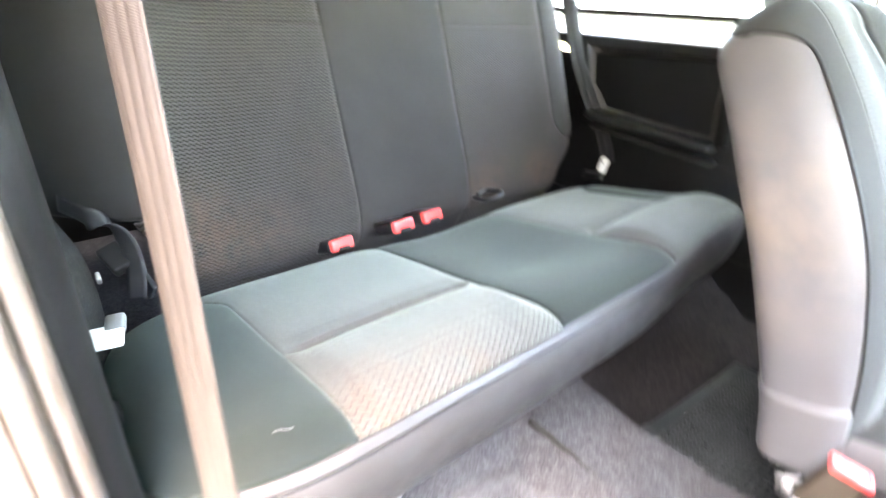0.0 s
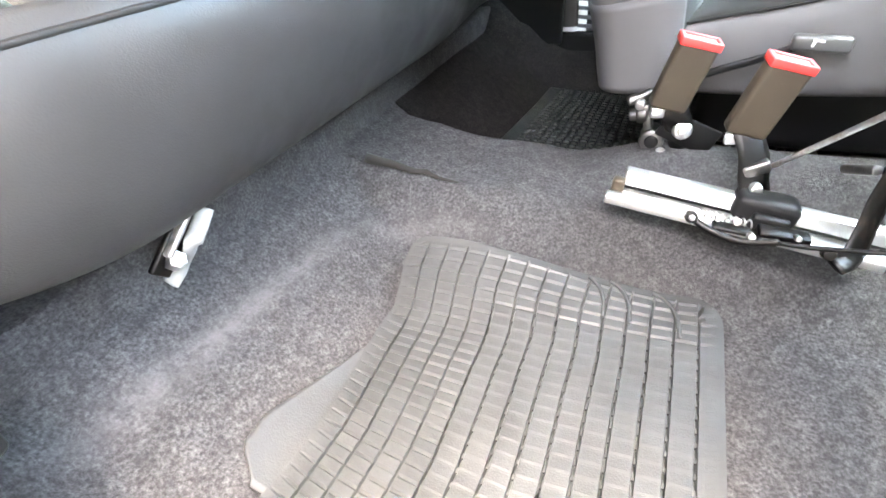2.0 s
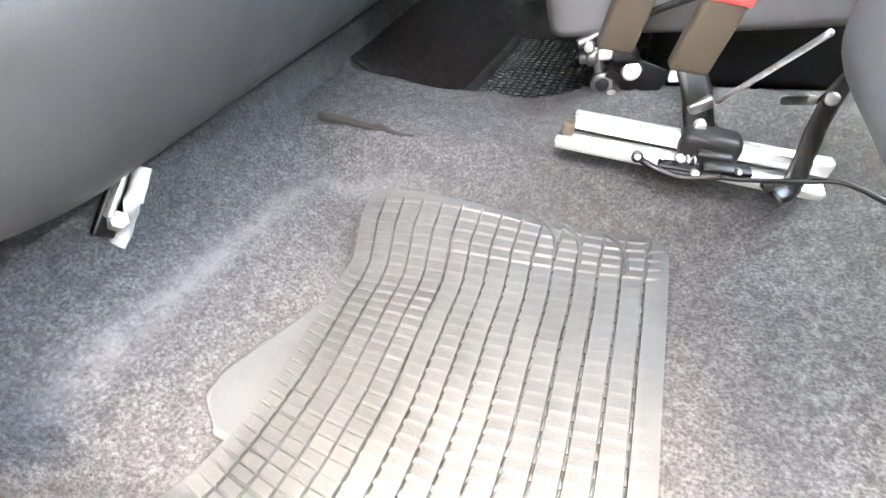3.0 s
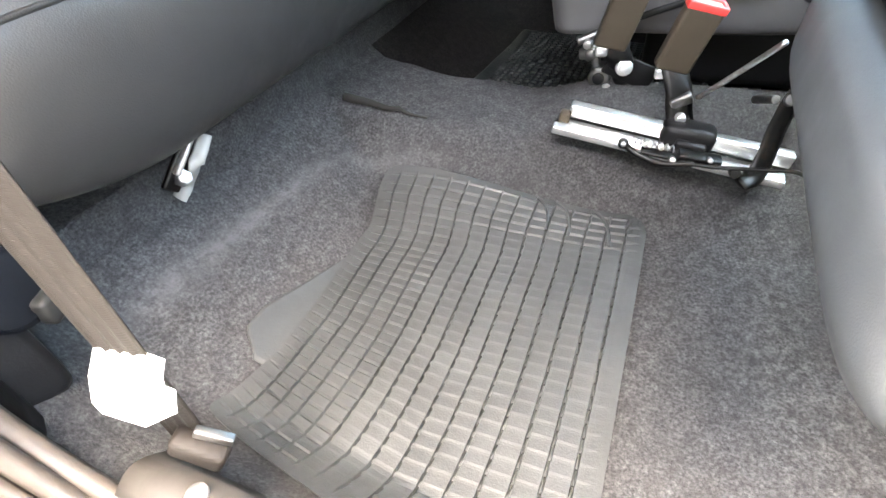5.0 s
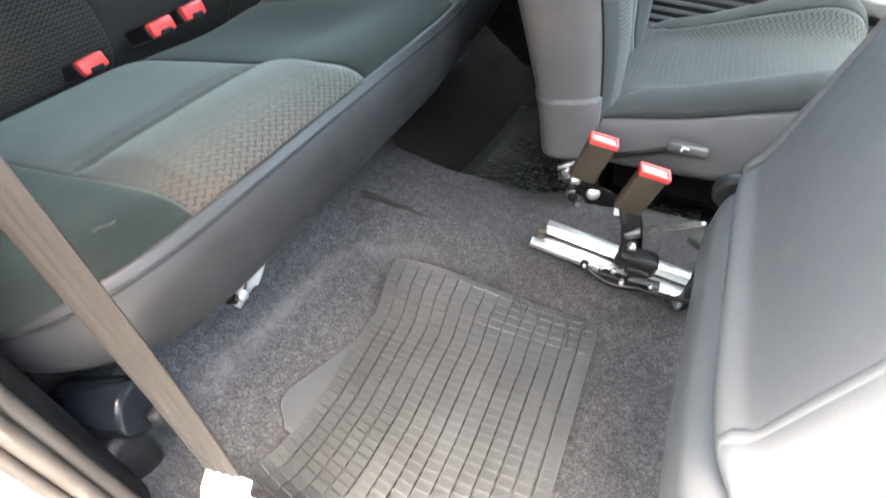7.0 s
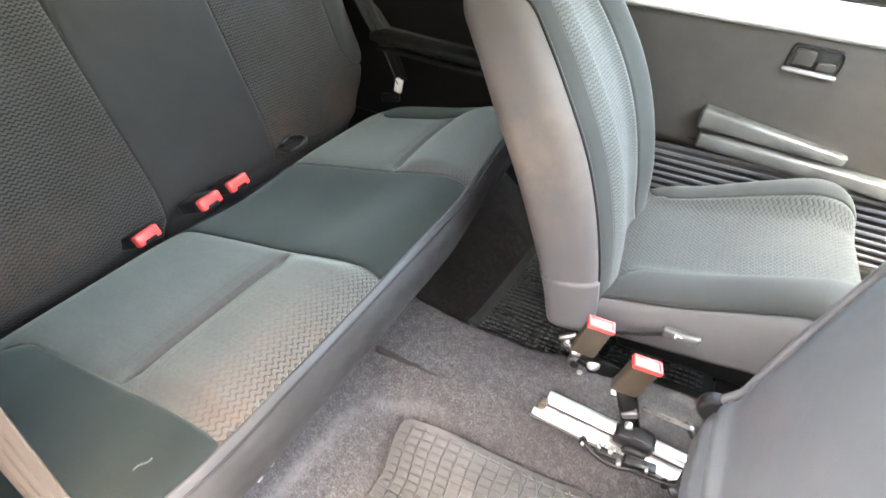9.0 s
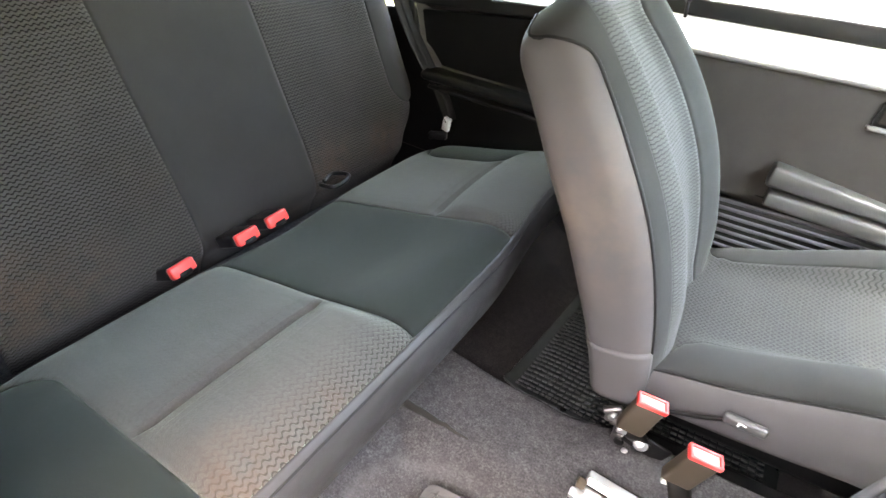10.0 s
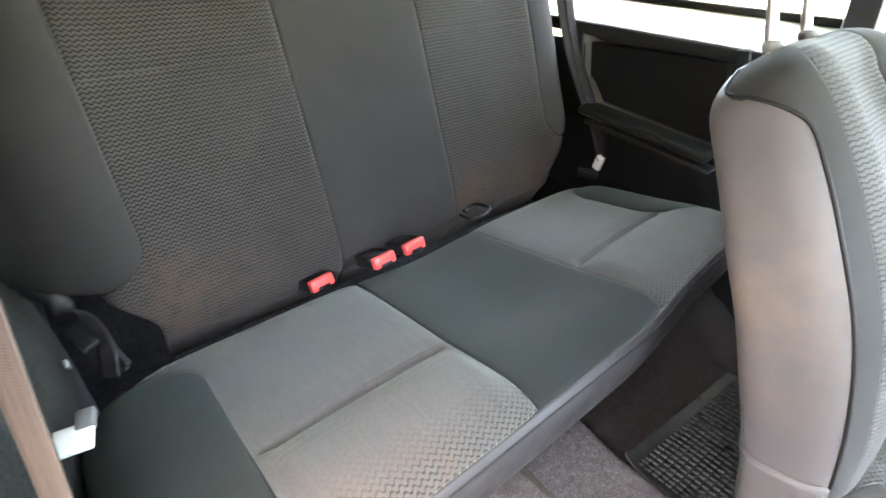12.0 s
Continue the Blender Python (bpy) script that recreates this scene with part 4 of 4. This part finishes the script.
part("ring", tube([(0.01, 0.165, 0.352), (0.045, 0.168, 0.355), (0.05, 0.20, 0.357), (0.035, 0.225, 0.36), (0.0, 0.215, 0.357), (0.005, 0.18, 0.353)], 0.005), M_BLACK, loop)

# ---- bench latch ----
latch = thing("bench_latch", (0.41, -0.36, 0.13), "white steel latch bracket under the bench front", "latch")
part("arm", ribbon([(0.418, -0.322, 0.206), (0.419, -0.334, 0.196), (0.417, -0.344, 0.186), (0.408, -0.345, 0.174), (0.398, -0.351, 0.162), (0.391, -0.359, 0.151)], [(0.2, 0.6, 0.3), (0.6, 0.5, 0.5)], 0.014, 0.005), M_BRACKET, latch, "white painted arm")
part("plate", block((0.006, 0.050, 0.020), pose(0.404, -0.352, 0.187, 42, 10, 0), 0.002), M_BLACKSTEEL, latch, "black plate")
part("lug", block((0.008, 0.056, 0.005), pose(0.413, -0.342, 0.203, 42, 10, 0), 0.002), M_STEEL, latch, "steel lug")
part("bolt", rod(0.0075, 0.012, pose(0.410, -0.358, 0.178, 0, 60, 0), 6, 0.001), M_STEEL, latch, "steel bolt head")

# ---- front belt of the open side ----
belt = thing("seat_belt", (0.585, -0.555, 0.1), "taupe seat belt hanging from the door pillar to a floor anchor", "seat belt")
part("webbing", ribbon([(0.578, -0.548, 0.135), (0.568, -0.544, 0.201), (0.554, -0.538, 0.351), (0.518, -0.529, 0.50), (0.460, -0.516, 0.65), (0.392, -0.505, 0.80), (0.33, -0.515, 0.94), (0.31, -0.55, 1.04)], [(0.96, 0.2, 0.16), (0.7, 0.7, 0.1)], 0.031, 0.0025, 50, 0.0006), M_BELT, belt, "taupe webbing")
tag = bmesh.new()
ring = [tag.verts.new((x, y, 0.004 * math.cos(x * 60) - 0.5 * abs(y - 0.004) ** 1.5)) for x, y in ((-0.019, 0.022), (-0.012, 0.0235), (0.022, 0.016), (0.0215, 0.006), (0.0225, 0.001), (0.028, -0.001), (0.0285, -0.015), (0.012, -0.025), (-0.014, -0.021), (-0.021, -0.016), (-0.0225, 0.0))]
tag.faces.new(ring)
bmesh.ops.solidify(tag, geom=tag.faces[:], thickness=0.003)
bmesh.ops.transform(tag, matrix=pose(0.571, -0.552, 0.203, 55, 6, 14), verts=tag.verts)
part("anchor_tag", tag, M_WHITE, belt, "white plastic tag", False)
part("anchor_tongue", block((0.024, 0.006, 0.008), pose(0.602, -0.546, 0.151, 0, 30, 20), 0.001), M_GUNMETAL, belt, "worn steel tongue")
part("anchor_foot", block((0.036, 0.016, 0.020), pose(0.588, -0.552, 0.136, 0, 30, 12), 0.004), M_BELT, belt, "dark brown anchor cover")
part("belt_tongue", block((0.013, 0.004, 0.024), pose(0.474, -0.531, 0.743, 0, -18, 25), 0.0015), M_BRACKET, belt, "pale steel tongue")

retractor = thing("belt_retractor", (0.44, -0.545, 0.1), "glossy black belt retractor drum beside the bench end", "retractor")
part("drum", rod(0.030, 0.088, pose(0.404, -0.540, 0.202, 0, 82, 20), 36, 0.008), M_GLOSS, retractor, "glossy black drum")
part("foot", block((0.11, 0.05, 0.08), pose(0.385, -0.56, 0.15), 0.01), M_BLACK, retractor)
part("end_clip", block((0.014, 0.022, 0.022), pose(0.448, -0.519, 0.186, 0, 0, 20), 0.004), M_TRIM_MID, retractor, "dark clip")


# ---- rear belts ----
far_belt = thing("rear_seat_belt", (0.06, 0.6, 0.34), "black rear seat belt with a pale tongue at the bench end", "seat belt")
part("webbing", ribbon([(0.052, 0.605, 0.372), (0.015, 0.605, 0.455), (-0.035, 0.60, 0.535), (-0.095, 0.595, 0.66), (-0.17, 0.585, 0.90)], [(0.4, 0.9, 0), (0.7, 0.6, 0)], 0.024, 0.002), M_BELT_DARK, far_belt)
part("webbing", ribbon([(0.062, 0.612, 0.376), (0.042, 0.612, 0.43), (-0.012, 0.610, 0.52), (-0.08, 0.607, 0.65), (-0.155, 0.60, 0.90)], [(0.3, 0.9, 0), (0.6, 0.7, 0)], 0.022, 0.002), M_BELT_DARK, far_belt)
part("tongue", block((0.022, 0.012, 0.042), pose(0.046, 0.604, 0.364, 10, 20, 0), 0.003), M_WHITE, far_belt, "pale tongue")
part("anchor", block((0.05, 0.02, 0.02), pose(0.03, 0.585, 0.335, 0, 0, 20), 0.004), M_BLACK, far_belt)
near_belt = thing("rear_seat_belt", (0.06, -0.53, 0.3), "black rear belt hardware and pale tongue in the bench corner", "seat belt")
part("tongue", block((0.040, 0.050, 0.007), pose(0.150, -0.560, 0.366, 0, 6, -12), 0.003), M_WHITE, near_belt, "pale tongue")
part("tongue_grip", block((0.03, 0.022, 0.012), pose(0.130, -0.540, 0.369, 0, 8, -12), 0.004), M_TRIM_GREY, near_belt, "grey grip")
part("webbing", ribbon([(-0.032, -0.556, 0.480), (0.0, -0.528, 0.462), (0.025, -0.500, 0.438), (0.030, -0.495, 0.395), (0.05, -0.505, 0.352)], [(0.5, 0.5, -0.6), (0.7, 0.6, 0)], 0.030, 0.0025), M_BELT_DARK, near_belt, "black webbing")
part("anchor", block((0.045, 0.03, 0.02), pose(0.005, -0.512, 0.40, 20, 30, 20), 0.004, 2, block((0.05, 0.008, 0.03), pose(0.024, -0.489, 0.367, 0, 40, 20), 0.002)), M_BLACK, near_belt, "black anchor")
part("clip", block((0.012, 0.006, 0.016), pose(0.045, -0.54, 0.395, 0, 40, 0), 0.002), M_TRIM_GREY, near_belt, "grey clip")

# ---- car body, far side ----
def wall_box(name, x0, x1, y0, y1, z0, z1, mat, label, category, bevel=0.006):
    ob = part(name, block((x1 - x0, y1 - y0, z1 - z0), pose((x0 + x1) / 2, (y0 + y1) / 2, (z0 + z1) / 2), bevel), mat)
    return tagged(ob, label, category, kind="structure")


door_1 = thing("door_1", (1.03, 0.7, 0.05), "closed front door with charcoal trim board and ribbed lower panel", "car door", kind="structure")
TOP = 0.606


def belt_z(x):
    """The door's waistline, which falls gently towards the front."""
    return TOP - 0.09 * (x - 0.6)


def board_low(x):
    return 0.318 - 0.064 * (x - 0.7)


board = sheet(lambda x, t: Vector((x, 0.686 - 0.004 * math.sin(math.pi * t), board_low(x) + (belt_z(x) - board_low(x)) * t)), lin(0.505, 1.58, 40), lin(0, 1, 14), 0.02)
part("trim_board", board, M_TRIM, door_1, "charcoal trim board")
part("board_edge", tube([(x, 0.663, belt_z(x)) for x in lin(0.505, 1.58, 8)], 0.006), M_TRIM_GREY, door_1, "grey edging")
lower = sheet(lambda x, t: Vector((x, 0.692, 0.02 + (board_low(x) - 0.02) * t)), lin(0.505, 1.58, 12), lin(0, 1, 6), 0.015)
# dark colour here paints the shade of the grooves between the ribs
ribbed = part("ribbed_panel", lower, M_TRIM_MID, door_1, "panel under horizontal ribs, darkened for the shade between them")
for i in range(12):
    part("rib", block((1.07, 0.018, 0.0105), pose(1.04, 0.684, board_low(1.04) - 0.014 - 0.0185 * i, 0, 3.66, 0), 0.0035, 2), M_STRIP, ribbed)
sill = sheet(lambda x, t: Vector((x, 0.665 + 0.065 * t, belt_z(x) + 0.008 + 0.046 * t ** 1.4)), lin(0.505, 1.58, 20), lin(0, 1, 12), 0.012)
part("painted_sill", sill, M_PAINT, door_1, "cream white painted sill")
part("window_strip", block((1.08, 0.022, 0.034), pose(1.04, 0.732, belt_z(1.04) + 0.068, 0, 5.14, 0), 0.005), M_TRIM_MID, door_1, "dark rubber strip")
part("glass", block((1.06, 0.005, 0.42), pose(1.04, 0.74, belt_z(1.04) + 0.28, 0, 5.14, 0), 0.001, 1), M_GLASS, door_1, "tinted side window")
part("lock_pin", rod(0.0035, 0.03, pose(0.565, 0.708, 0.672), 10, 0.001, rod(0.007, 0.008, pose(0.565, 0.708, 0.690), 12, 0.002)), M_BLACK, door_1, "black lock pin")
pad = block((0.29, 0.044, 0.046), pose(0.950, 0.650, 0.374, 0, 8, 0), 0.008, 3)
for v in pad.verts:
    k = step(1.02, 1.10, v.co.x)
    v.co.z -= k * 0.6 * max(v.co.z - 0.335, 0)
    v.co.y += k * 0.014
armrest = part("armrest", pad, M_ARM, door_1, "dark grey padded armrest")
part("pull_bar", block((0.50, 0.036, 0.032), pose(1.062, 0.646, 0.314, 0, 7, 0), 0.006, 3), M_ARM, armrest, "grey pull bar")
part("pull_recess", block((0.30, 0.012, 0.10), pose(0.945, 0.671, 0.356, 0, 8, 0), 0.02, 3), M_TRIM_DARK, armrest)
HANDLE = pose(0.972, 0.668, 0.526, 0, 6.5, 0)
handle = part("door_handle", block((0.086, 0.010, 0.054), HANDLE, 0.008, 3), M_TRIM_MID, door_1, "dark handle recess")
part("handle_rim", tube([HANDLE @ Vector(p) for p in ((-0.042, -0.006, 0.022), (-0.040, -0.006, -0.02), (0.0, -0.006, -0.024), (0.042, -0.006, -0.022), (0.043, -0.006, 0.02), (0.0, -0.006, 0.025), (-0.042, -0.006, 0.022))], 0.0022, 6, 60), M_TRIM_MID, handle, "dark rim")
part("handle_lip", block((0.096, 0.018, 0.007), HANDLE @ pose(0.0, -0.010, -0.022), 0.003), M_TRIM_GREY, handle, "lighter grey lip")
part("handle_paddle", block((0.036, 0.010, 0.030), HANDLE @ pose(-0.018, -0.006, 0.002, 0, 0, -8), 0.006, 3), M_TRIM, handle, "grey paddle")
part("handle_catch", block((0.034, 0.012, 0.014), HANDLE @ pose(0.022, -0.008, -0.006, 0, 0, 6), 0.004, 3), M_TRIM, handle, "grey catch")
wall_box("body_far", -0.75, 1.75, 0.705, 0.76, -0.12, 0.60, M_PAINT, "cream white outer door skin", "car body")

quarter = thing("quarter_trim", (0.1, 0.62, 0.1), "black rear side trim with a recessed panel and ledge", "trim panel", kind="structure")
part("back_board", block((0.85, 0.02, 0.56), pose(0.07, 0.64, 0.36), 0.004), M_TRIM_DARK, quarter, "black panel")
OUTER = [(-0.058, 0.664), (-0.045, 0.560), (0.000, 0.500), (0.300, 0.466), (0.292, 0.662)]
INNER = [(-0.036, 0.642), (-0.026, 0.572), (0.032, 0.522), (0.278, 0.494), (0.270, 0.640)]
pocket = bmesh.new()
outer = [pocket.verts.new((x, 0.624, z)) for x, z in OUTER]
inner = [pocket.verts.new((x + 0.012 * (x < 0.1), 0.650, z)) for x, z in INNER]
for i in range(5):
    pocket.faces.new((outer[i], outer[(i + 1) % 5], inner[(i + 1) % 5], inner[i]))
bmesh.ops.recalc_face_normals(pocket, faces=pocket.faces)
bmesh.ops.solidify(pocket, geom=pocket.faces[:], thickness=0.003)
part("pocket_wall", pocket, M_TRIM, quarter, "sloping walls of the recess", False)
pocket = bmesh.new()
pocket.faces.new([pocket.verts.new((x + 0.012 * (x < 0.1), 0.648, z)) for x, z in INNER])
bmesh.ops.solidify(pocket, geom=pocket.faces[:], thickness=0.004)
part("pocket_panel", pocket, M_TRIM, quarter, "recessed charcoal panel", False)
part("upper_rail", block((0.82, 0.022, 0.030), pose(0.08, 0.628, 0.664, 8, 2.4, 0), 0.006, 3), M_TRIM_MID, quarter)
part("pocket_post", block((0.026, 0.020, 0.13), pose(-0.066, 0.626, 0.612, 0, -7, 0), 0.006, 3), M_TRIM_MID, quarter)
part("pocket_corner", block((0.09, 0.020, 0.024), pose(-0.035, 0.625, 0.522, 0, 52, 0), 0.007, 3), M_TRIM_MID, quarter, "rounded corner")
part("pocket_post", block((0.03, 0.03, 0.21), pose(0.315, 0.622, 0.565, 0, -3, 0), 0.008, 3), M_TRIM_DARK, quarter)
part("ledge", block((0.335, 0.056, 0.024), pose(0.145, 0.606, 0.476, 6, 6.3, 0), 0.011, 4), M_TRIM_MID, quarter, "ledge with a worn grey edge")
part("ledge_lip", block((0.325, 0.040, 0.010), pose(0.155, 0.610, 0.444, 0, 6.3, 0), 0.004, 2), M_TRIM_MID, quarter)
part("lower_board", block((0.60, 0.016, 0.20), pose(0.16, 0.630, 0.34, -3, 6, 0), 0.01, 3), M_TRIM_DARK, quarter, "black lower board")
part("sill_bracket", block((0.09, 0.012, 0.02), pose(0.405, 0.648, 0.195, 0, 18, -8), 0.003), M_TRIM_GREY, quarter, "pale metal bracket")
qs = sheet(lambda x, t: Vector((x, 0.622 + 0.08 * t, 0.682 - 0.04 * x + 0.045 * t ** 1.3)), lin(-0.40, 0.50, 16), lin(0, 1, 10), 0.012)
part("painted_sill", qs, M_PAINT, quarter, "cream white painted sill")
part("window_strip", block((0.86, 0.02, 0.016), pose(0.03, 0.708, 0.733, 0, 2.3, 0), 0.004), M_TRIM_DARK, quarter, "dark rubber strip")
part("glass", block((0.86, 0.005, 0.36), pose(0.03, 0.712, 0.912, 0, 2.3, 0), 0.001, 1), M_GLASS, quarter, "tinted rear side window")
pillar = thing("pillar_far", (0.47, 0.68, 0.05), "painted door pillar with a grey cover and beige seal", "pillar", kind="structure")
part("post", block((0.06, 0.06, 1.05), pose(0.468, 0.70, 0.57, 0, -3, 0), 0.012, 3), M_PAINT, pillar, "cream white post")
part("post_cover", block((0.045, 0.02, 0.5), pose(0.488, 0.668, 0.36, 0, -3, 0), 0.006, 3), M_TRIM, pillar)
part("post_seal", tube([(0.505, 0.668, 0.12), (0.506, 0.668, 0.6), (0.49, 0.672, 1.05)], 0.008, 8, 40), M_SEAL, pillar, "beige seal")

wall_box("sill_far", 0.10, 1.75, 0.655, 0.704, -0.04, 0.10, M_TRIM_DARK, "black inner door sill", "sill")
wall_box("pillar_lining", 0.385, 0.545, 0.672, 0.704, 0.37, 0.66, M_TRIM, "charcoal pillar lining", "pillar")
wall_box("pillar_foot", 0.385, 0.545, 0.676, 0.704, 0.08, 0.37, M_PAINT, "cream white pillar foot", "pillar")
pillar_belt = thing("seat_belt", (0.455, 0.655, 0.7), "dark grey seat belt hanging down the far door pillar", "seat belt")
part("webbing", ribbon([(0.475, 0.662, 0.36), (0.468, 0.660, 0.6), (0.455, 0.657, 0.8), (0.44, 0.655, 1.05)], (1, 0.2, 0), 0.044, 0.002, 30, 0.0006), M_BELT_DARK, pillar_belt)
part("belt_guide", block((0.06, 0.014, 0.035), pose(0.442, 0.655, 1.03, 0, -5, 0), 0.005, 3), M_BLACK, pillar_belt, "black guide")

# ---- roof, rear and front ends ----
roof = part("ceiling", sheet(lambda x, y: Vector((x, y, 1.13 - 0.03 * abs((y - 0.04) / 0.66) ** 3 - 0.05 * step(-0.2, -0.75, x) - 0.03 * step(1.0, 1.3, x))), lin(-0.80, 1.32, 40), lin(-0.64, 0.74, 24), 0.03), M_ROOF)
tagged(roof, "pale cloth headliner of the car roof", "headliner", kind="structure")
wall_box("wall_rear", -0.80, -0.75, -0.64, 0.74, -0.1, 0.84, M_TRIM_DARK, "black tailgate trim", "tailgate")
wall_box("shelf_rear", -0.75, -0.24, -0.62, 0.68, 0.80, 0.825, M_TRIM_DARK, "black parcel shelf", "parcel shelf")
wall_box("wall_front", 1.70, 1.78, -0.64, 0.76, -0.1, 0.70, M_TRIM_DARK, "black dashboard end", "dashboard")
windscreen = part("windscreen", sheet(lambda t, y: Vector((1.74 - 0.43 * t, y, 0.70 + 0.40 * t)), lin(0, 1, 8), lin(-0.62, 0.72, 8), 0.005), M_GLASS)
tagged(windscreen, "sloping tinted glass over the dashboard", "windscreen", kind="structure")
wall_box("underbody", 0.06, 1.78, -0.64, 0.76, -0.16, -0.05, M_TRIM_DARK, "dark car underbody", "underbody")
wall_box("bench_floor", -0.75, 0.34, -0.61, 0.66, 0.05, 0.165, M_CARPET, "grey felt under the bench", "carpet")

# ---- near side ----
quarter_near = thing("quarter_trim_near", (0.0, -0.62, 0.1), "rear side panel with dark grey felt lining beside the open door", "trim panel", kind="structure")
def arch(x, t):
    z = 0.15 + 0.50 * t
    bulge = 0.05 * math.exp(-((x + 0.02) / 0.16) ** 2) * (1 - step(0.38, 0.52, z))
    return Vector((x, -0.605 + bulge + 0.004 * noise.noise(Vector((x * 14, 3, z * 14))), z))
part("felt_lining", sheet(arch, lin(-0.70, 0.40, 60), lin(0, 1, 40), 0.012), M_FELT_GREY, quarter_near, "grey felt")
part("upper_trim", block((1.12, 0.03, 0.05), pose(-0.16, -0.615, 0.66), 0.01, 3), M_TRIM_DARK, quarter_near)
# unseen panel added where the side window would let light in
part("window_blank", block((1.10, 0.03, 0.43), pose(-0.18, -0.625, 0.90), 0.01, 3), M_TRIM, quarter_near, "added charcoal panel that keeps light out at the side window")
pillar_near = thing("pillar_near", (0.44, -0.62, 0.05), "door pillar with black cover and beige rubber door seal", "pillar", kind="structure")
EDGE = [(0.36, -0.60, 1.07), (0.425, -0.60, 0.85), (0.46, -0.60, 0.62), (0.472, -0.60, 0.40), (0.478, -0.60, 0.25), (0.50, -0.60, 0.155), (0.56, -0.60, 0.112), (0.70, -0.60, 0.10), (1.0, -0.60, 0.098), (1.5, -0.60, 0.098)]
post = sheet(lambda z, t: Vector((float(np.interp(z, [0.1, 0.4, 0.62, 0.85, 1.1], [0.47, 0.46, 0.45, 0.415, 0.34])) - 0.085 * t, -0.578 - 0.02 * (2 * t - 1) ** 2, z)), lin(0.12, 1.1, 40), lin(0, 1, 8), 0.012)
part("pillar_cover", post, M_TRIM_DARK, pillar_near, "black plastic cover")
part("seal_lip", tube([(x - 0.004, y + 0.008, z) for x, y, z in EDGE], 0.008, 8, 120), M_SEAL, pillar_near, "beige rubber lip")
part("seal_bead", tube([(x + 0.010, y - 0.004, z - 0.006) for x, y, z in EDGE], 0.007, 8, 120), M_SEAL, pillar_near, "beige rubber bead")
part("seal_flange", tube([(x + 0.006, y - 0.016, z - 0.004) for x, y, z in EDGE], 0.005, 8, 120), M_SEAL, pillar_near, "beige rubber flange")
EP, _ = spline(EDGE, 80)
jamb = sheet(lambda i, t: Vector(EP[int(i)]) + Vector((0.004 + 0.012 * t, -0.018 - 0.10 * t, -0.008 - 0.02 * t)), range(80), lin(0, 1, 6), 0.01)
part("door_jamb", jamb, M_PAINT, pillar_near, "cream white painted jamb")
sill_cover = thing("sill_cover", (0.7, -0.59, 0.09), "charcoal plastic sill strip with a bright screw", "sill strip", kind="structure")
part("strip", sheet(lambda x, t: Vector((x, -0.592 + 0.036 * t, 0.125 + 0.012 * math.sin(math.pi * t) - 0.012 * t)), lin(0.55, 1.5, 30), lin(0, 1, 8), 0.006), M_TRIM, sill_cover)
part("screw", rod(0.007, 0.004, pose(0.604, -0.574, 0.132, 0, 0, 0), 14, 0.001), M_STEEL, sill_cover, "bright screw head")
wall_box("body_near", -0.75, 0.36, -0.72, -0.66, -0.12, 0.66, M_PAINT, "cream white rear wing", "car body")
wall_box("body_sill", 0.36, 1.75, -0.71, -0.625, -0.12, 0.05, M_PAINT, "cream white body sill", "car body")

# ---- outside ----
# wall added out of view to block low sky light from the door
wall_box("sky_block_wall", -9.0, 10.0, -1.75, -1.55, -0.36, 1.55, M_PAVE, "added unseen grey wall that blocks low sky light at the door", "wall", 0.02)
ground = part("ground", sheet(lambda x, y: Vector((x, y, -0.36 + 0.05 * noise.noise(Vector((x * 0.1, y * 0.1, 0))))), [-900, -200, -60, -20, -8, -4, -2, 0, 2, 4, 8, 20, 60, 200, 900], [-900, -200, -60, -20, -8, -4, -2, 0, 2, 4, 8, 20, 60, 200, 900], 0.05), M_GRASS)
tagged(ground, "sunlit pale green grass around the car", "grass", kind="structure")
# unseen slab added over the grass for neutral bounce light
pavement = part("pavement", block((19.0, 0.85, 0.12), pose(0.5, -1.125, -0.34), 0.02), M_PAVE)
tagged(pavement, "added unseen grey slab that bounces neutral light into the open door", "pavement", kind="structure")
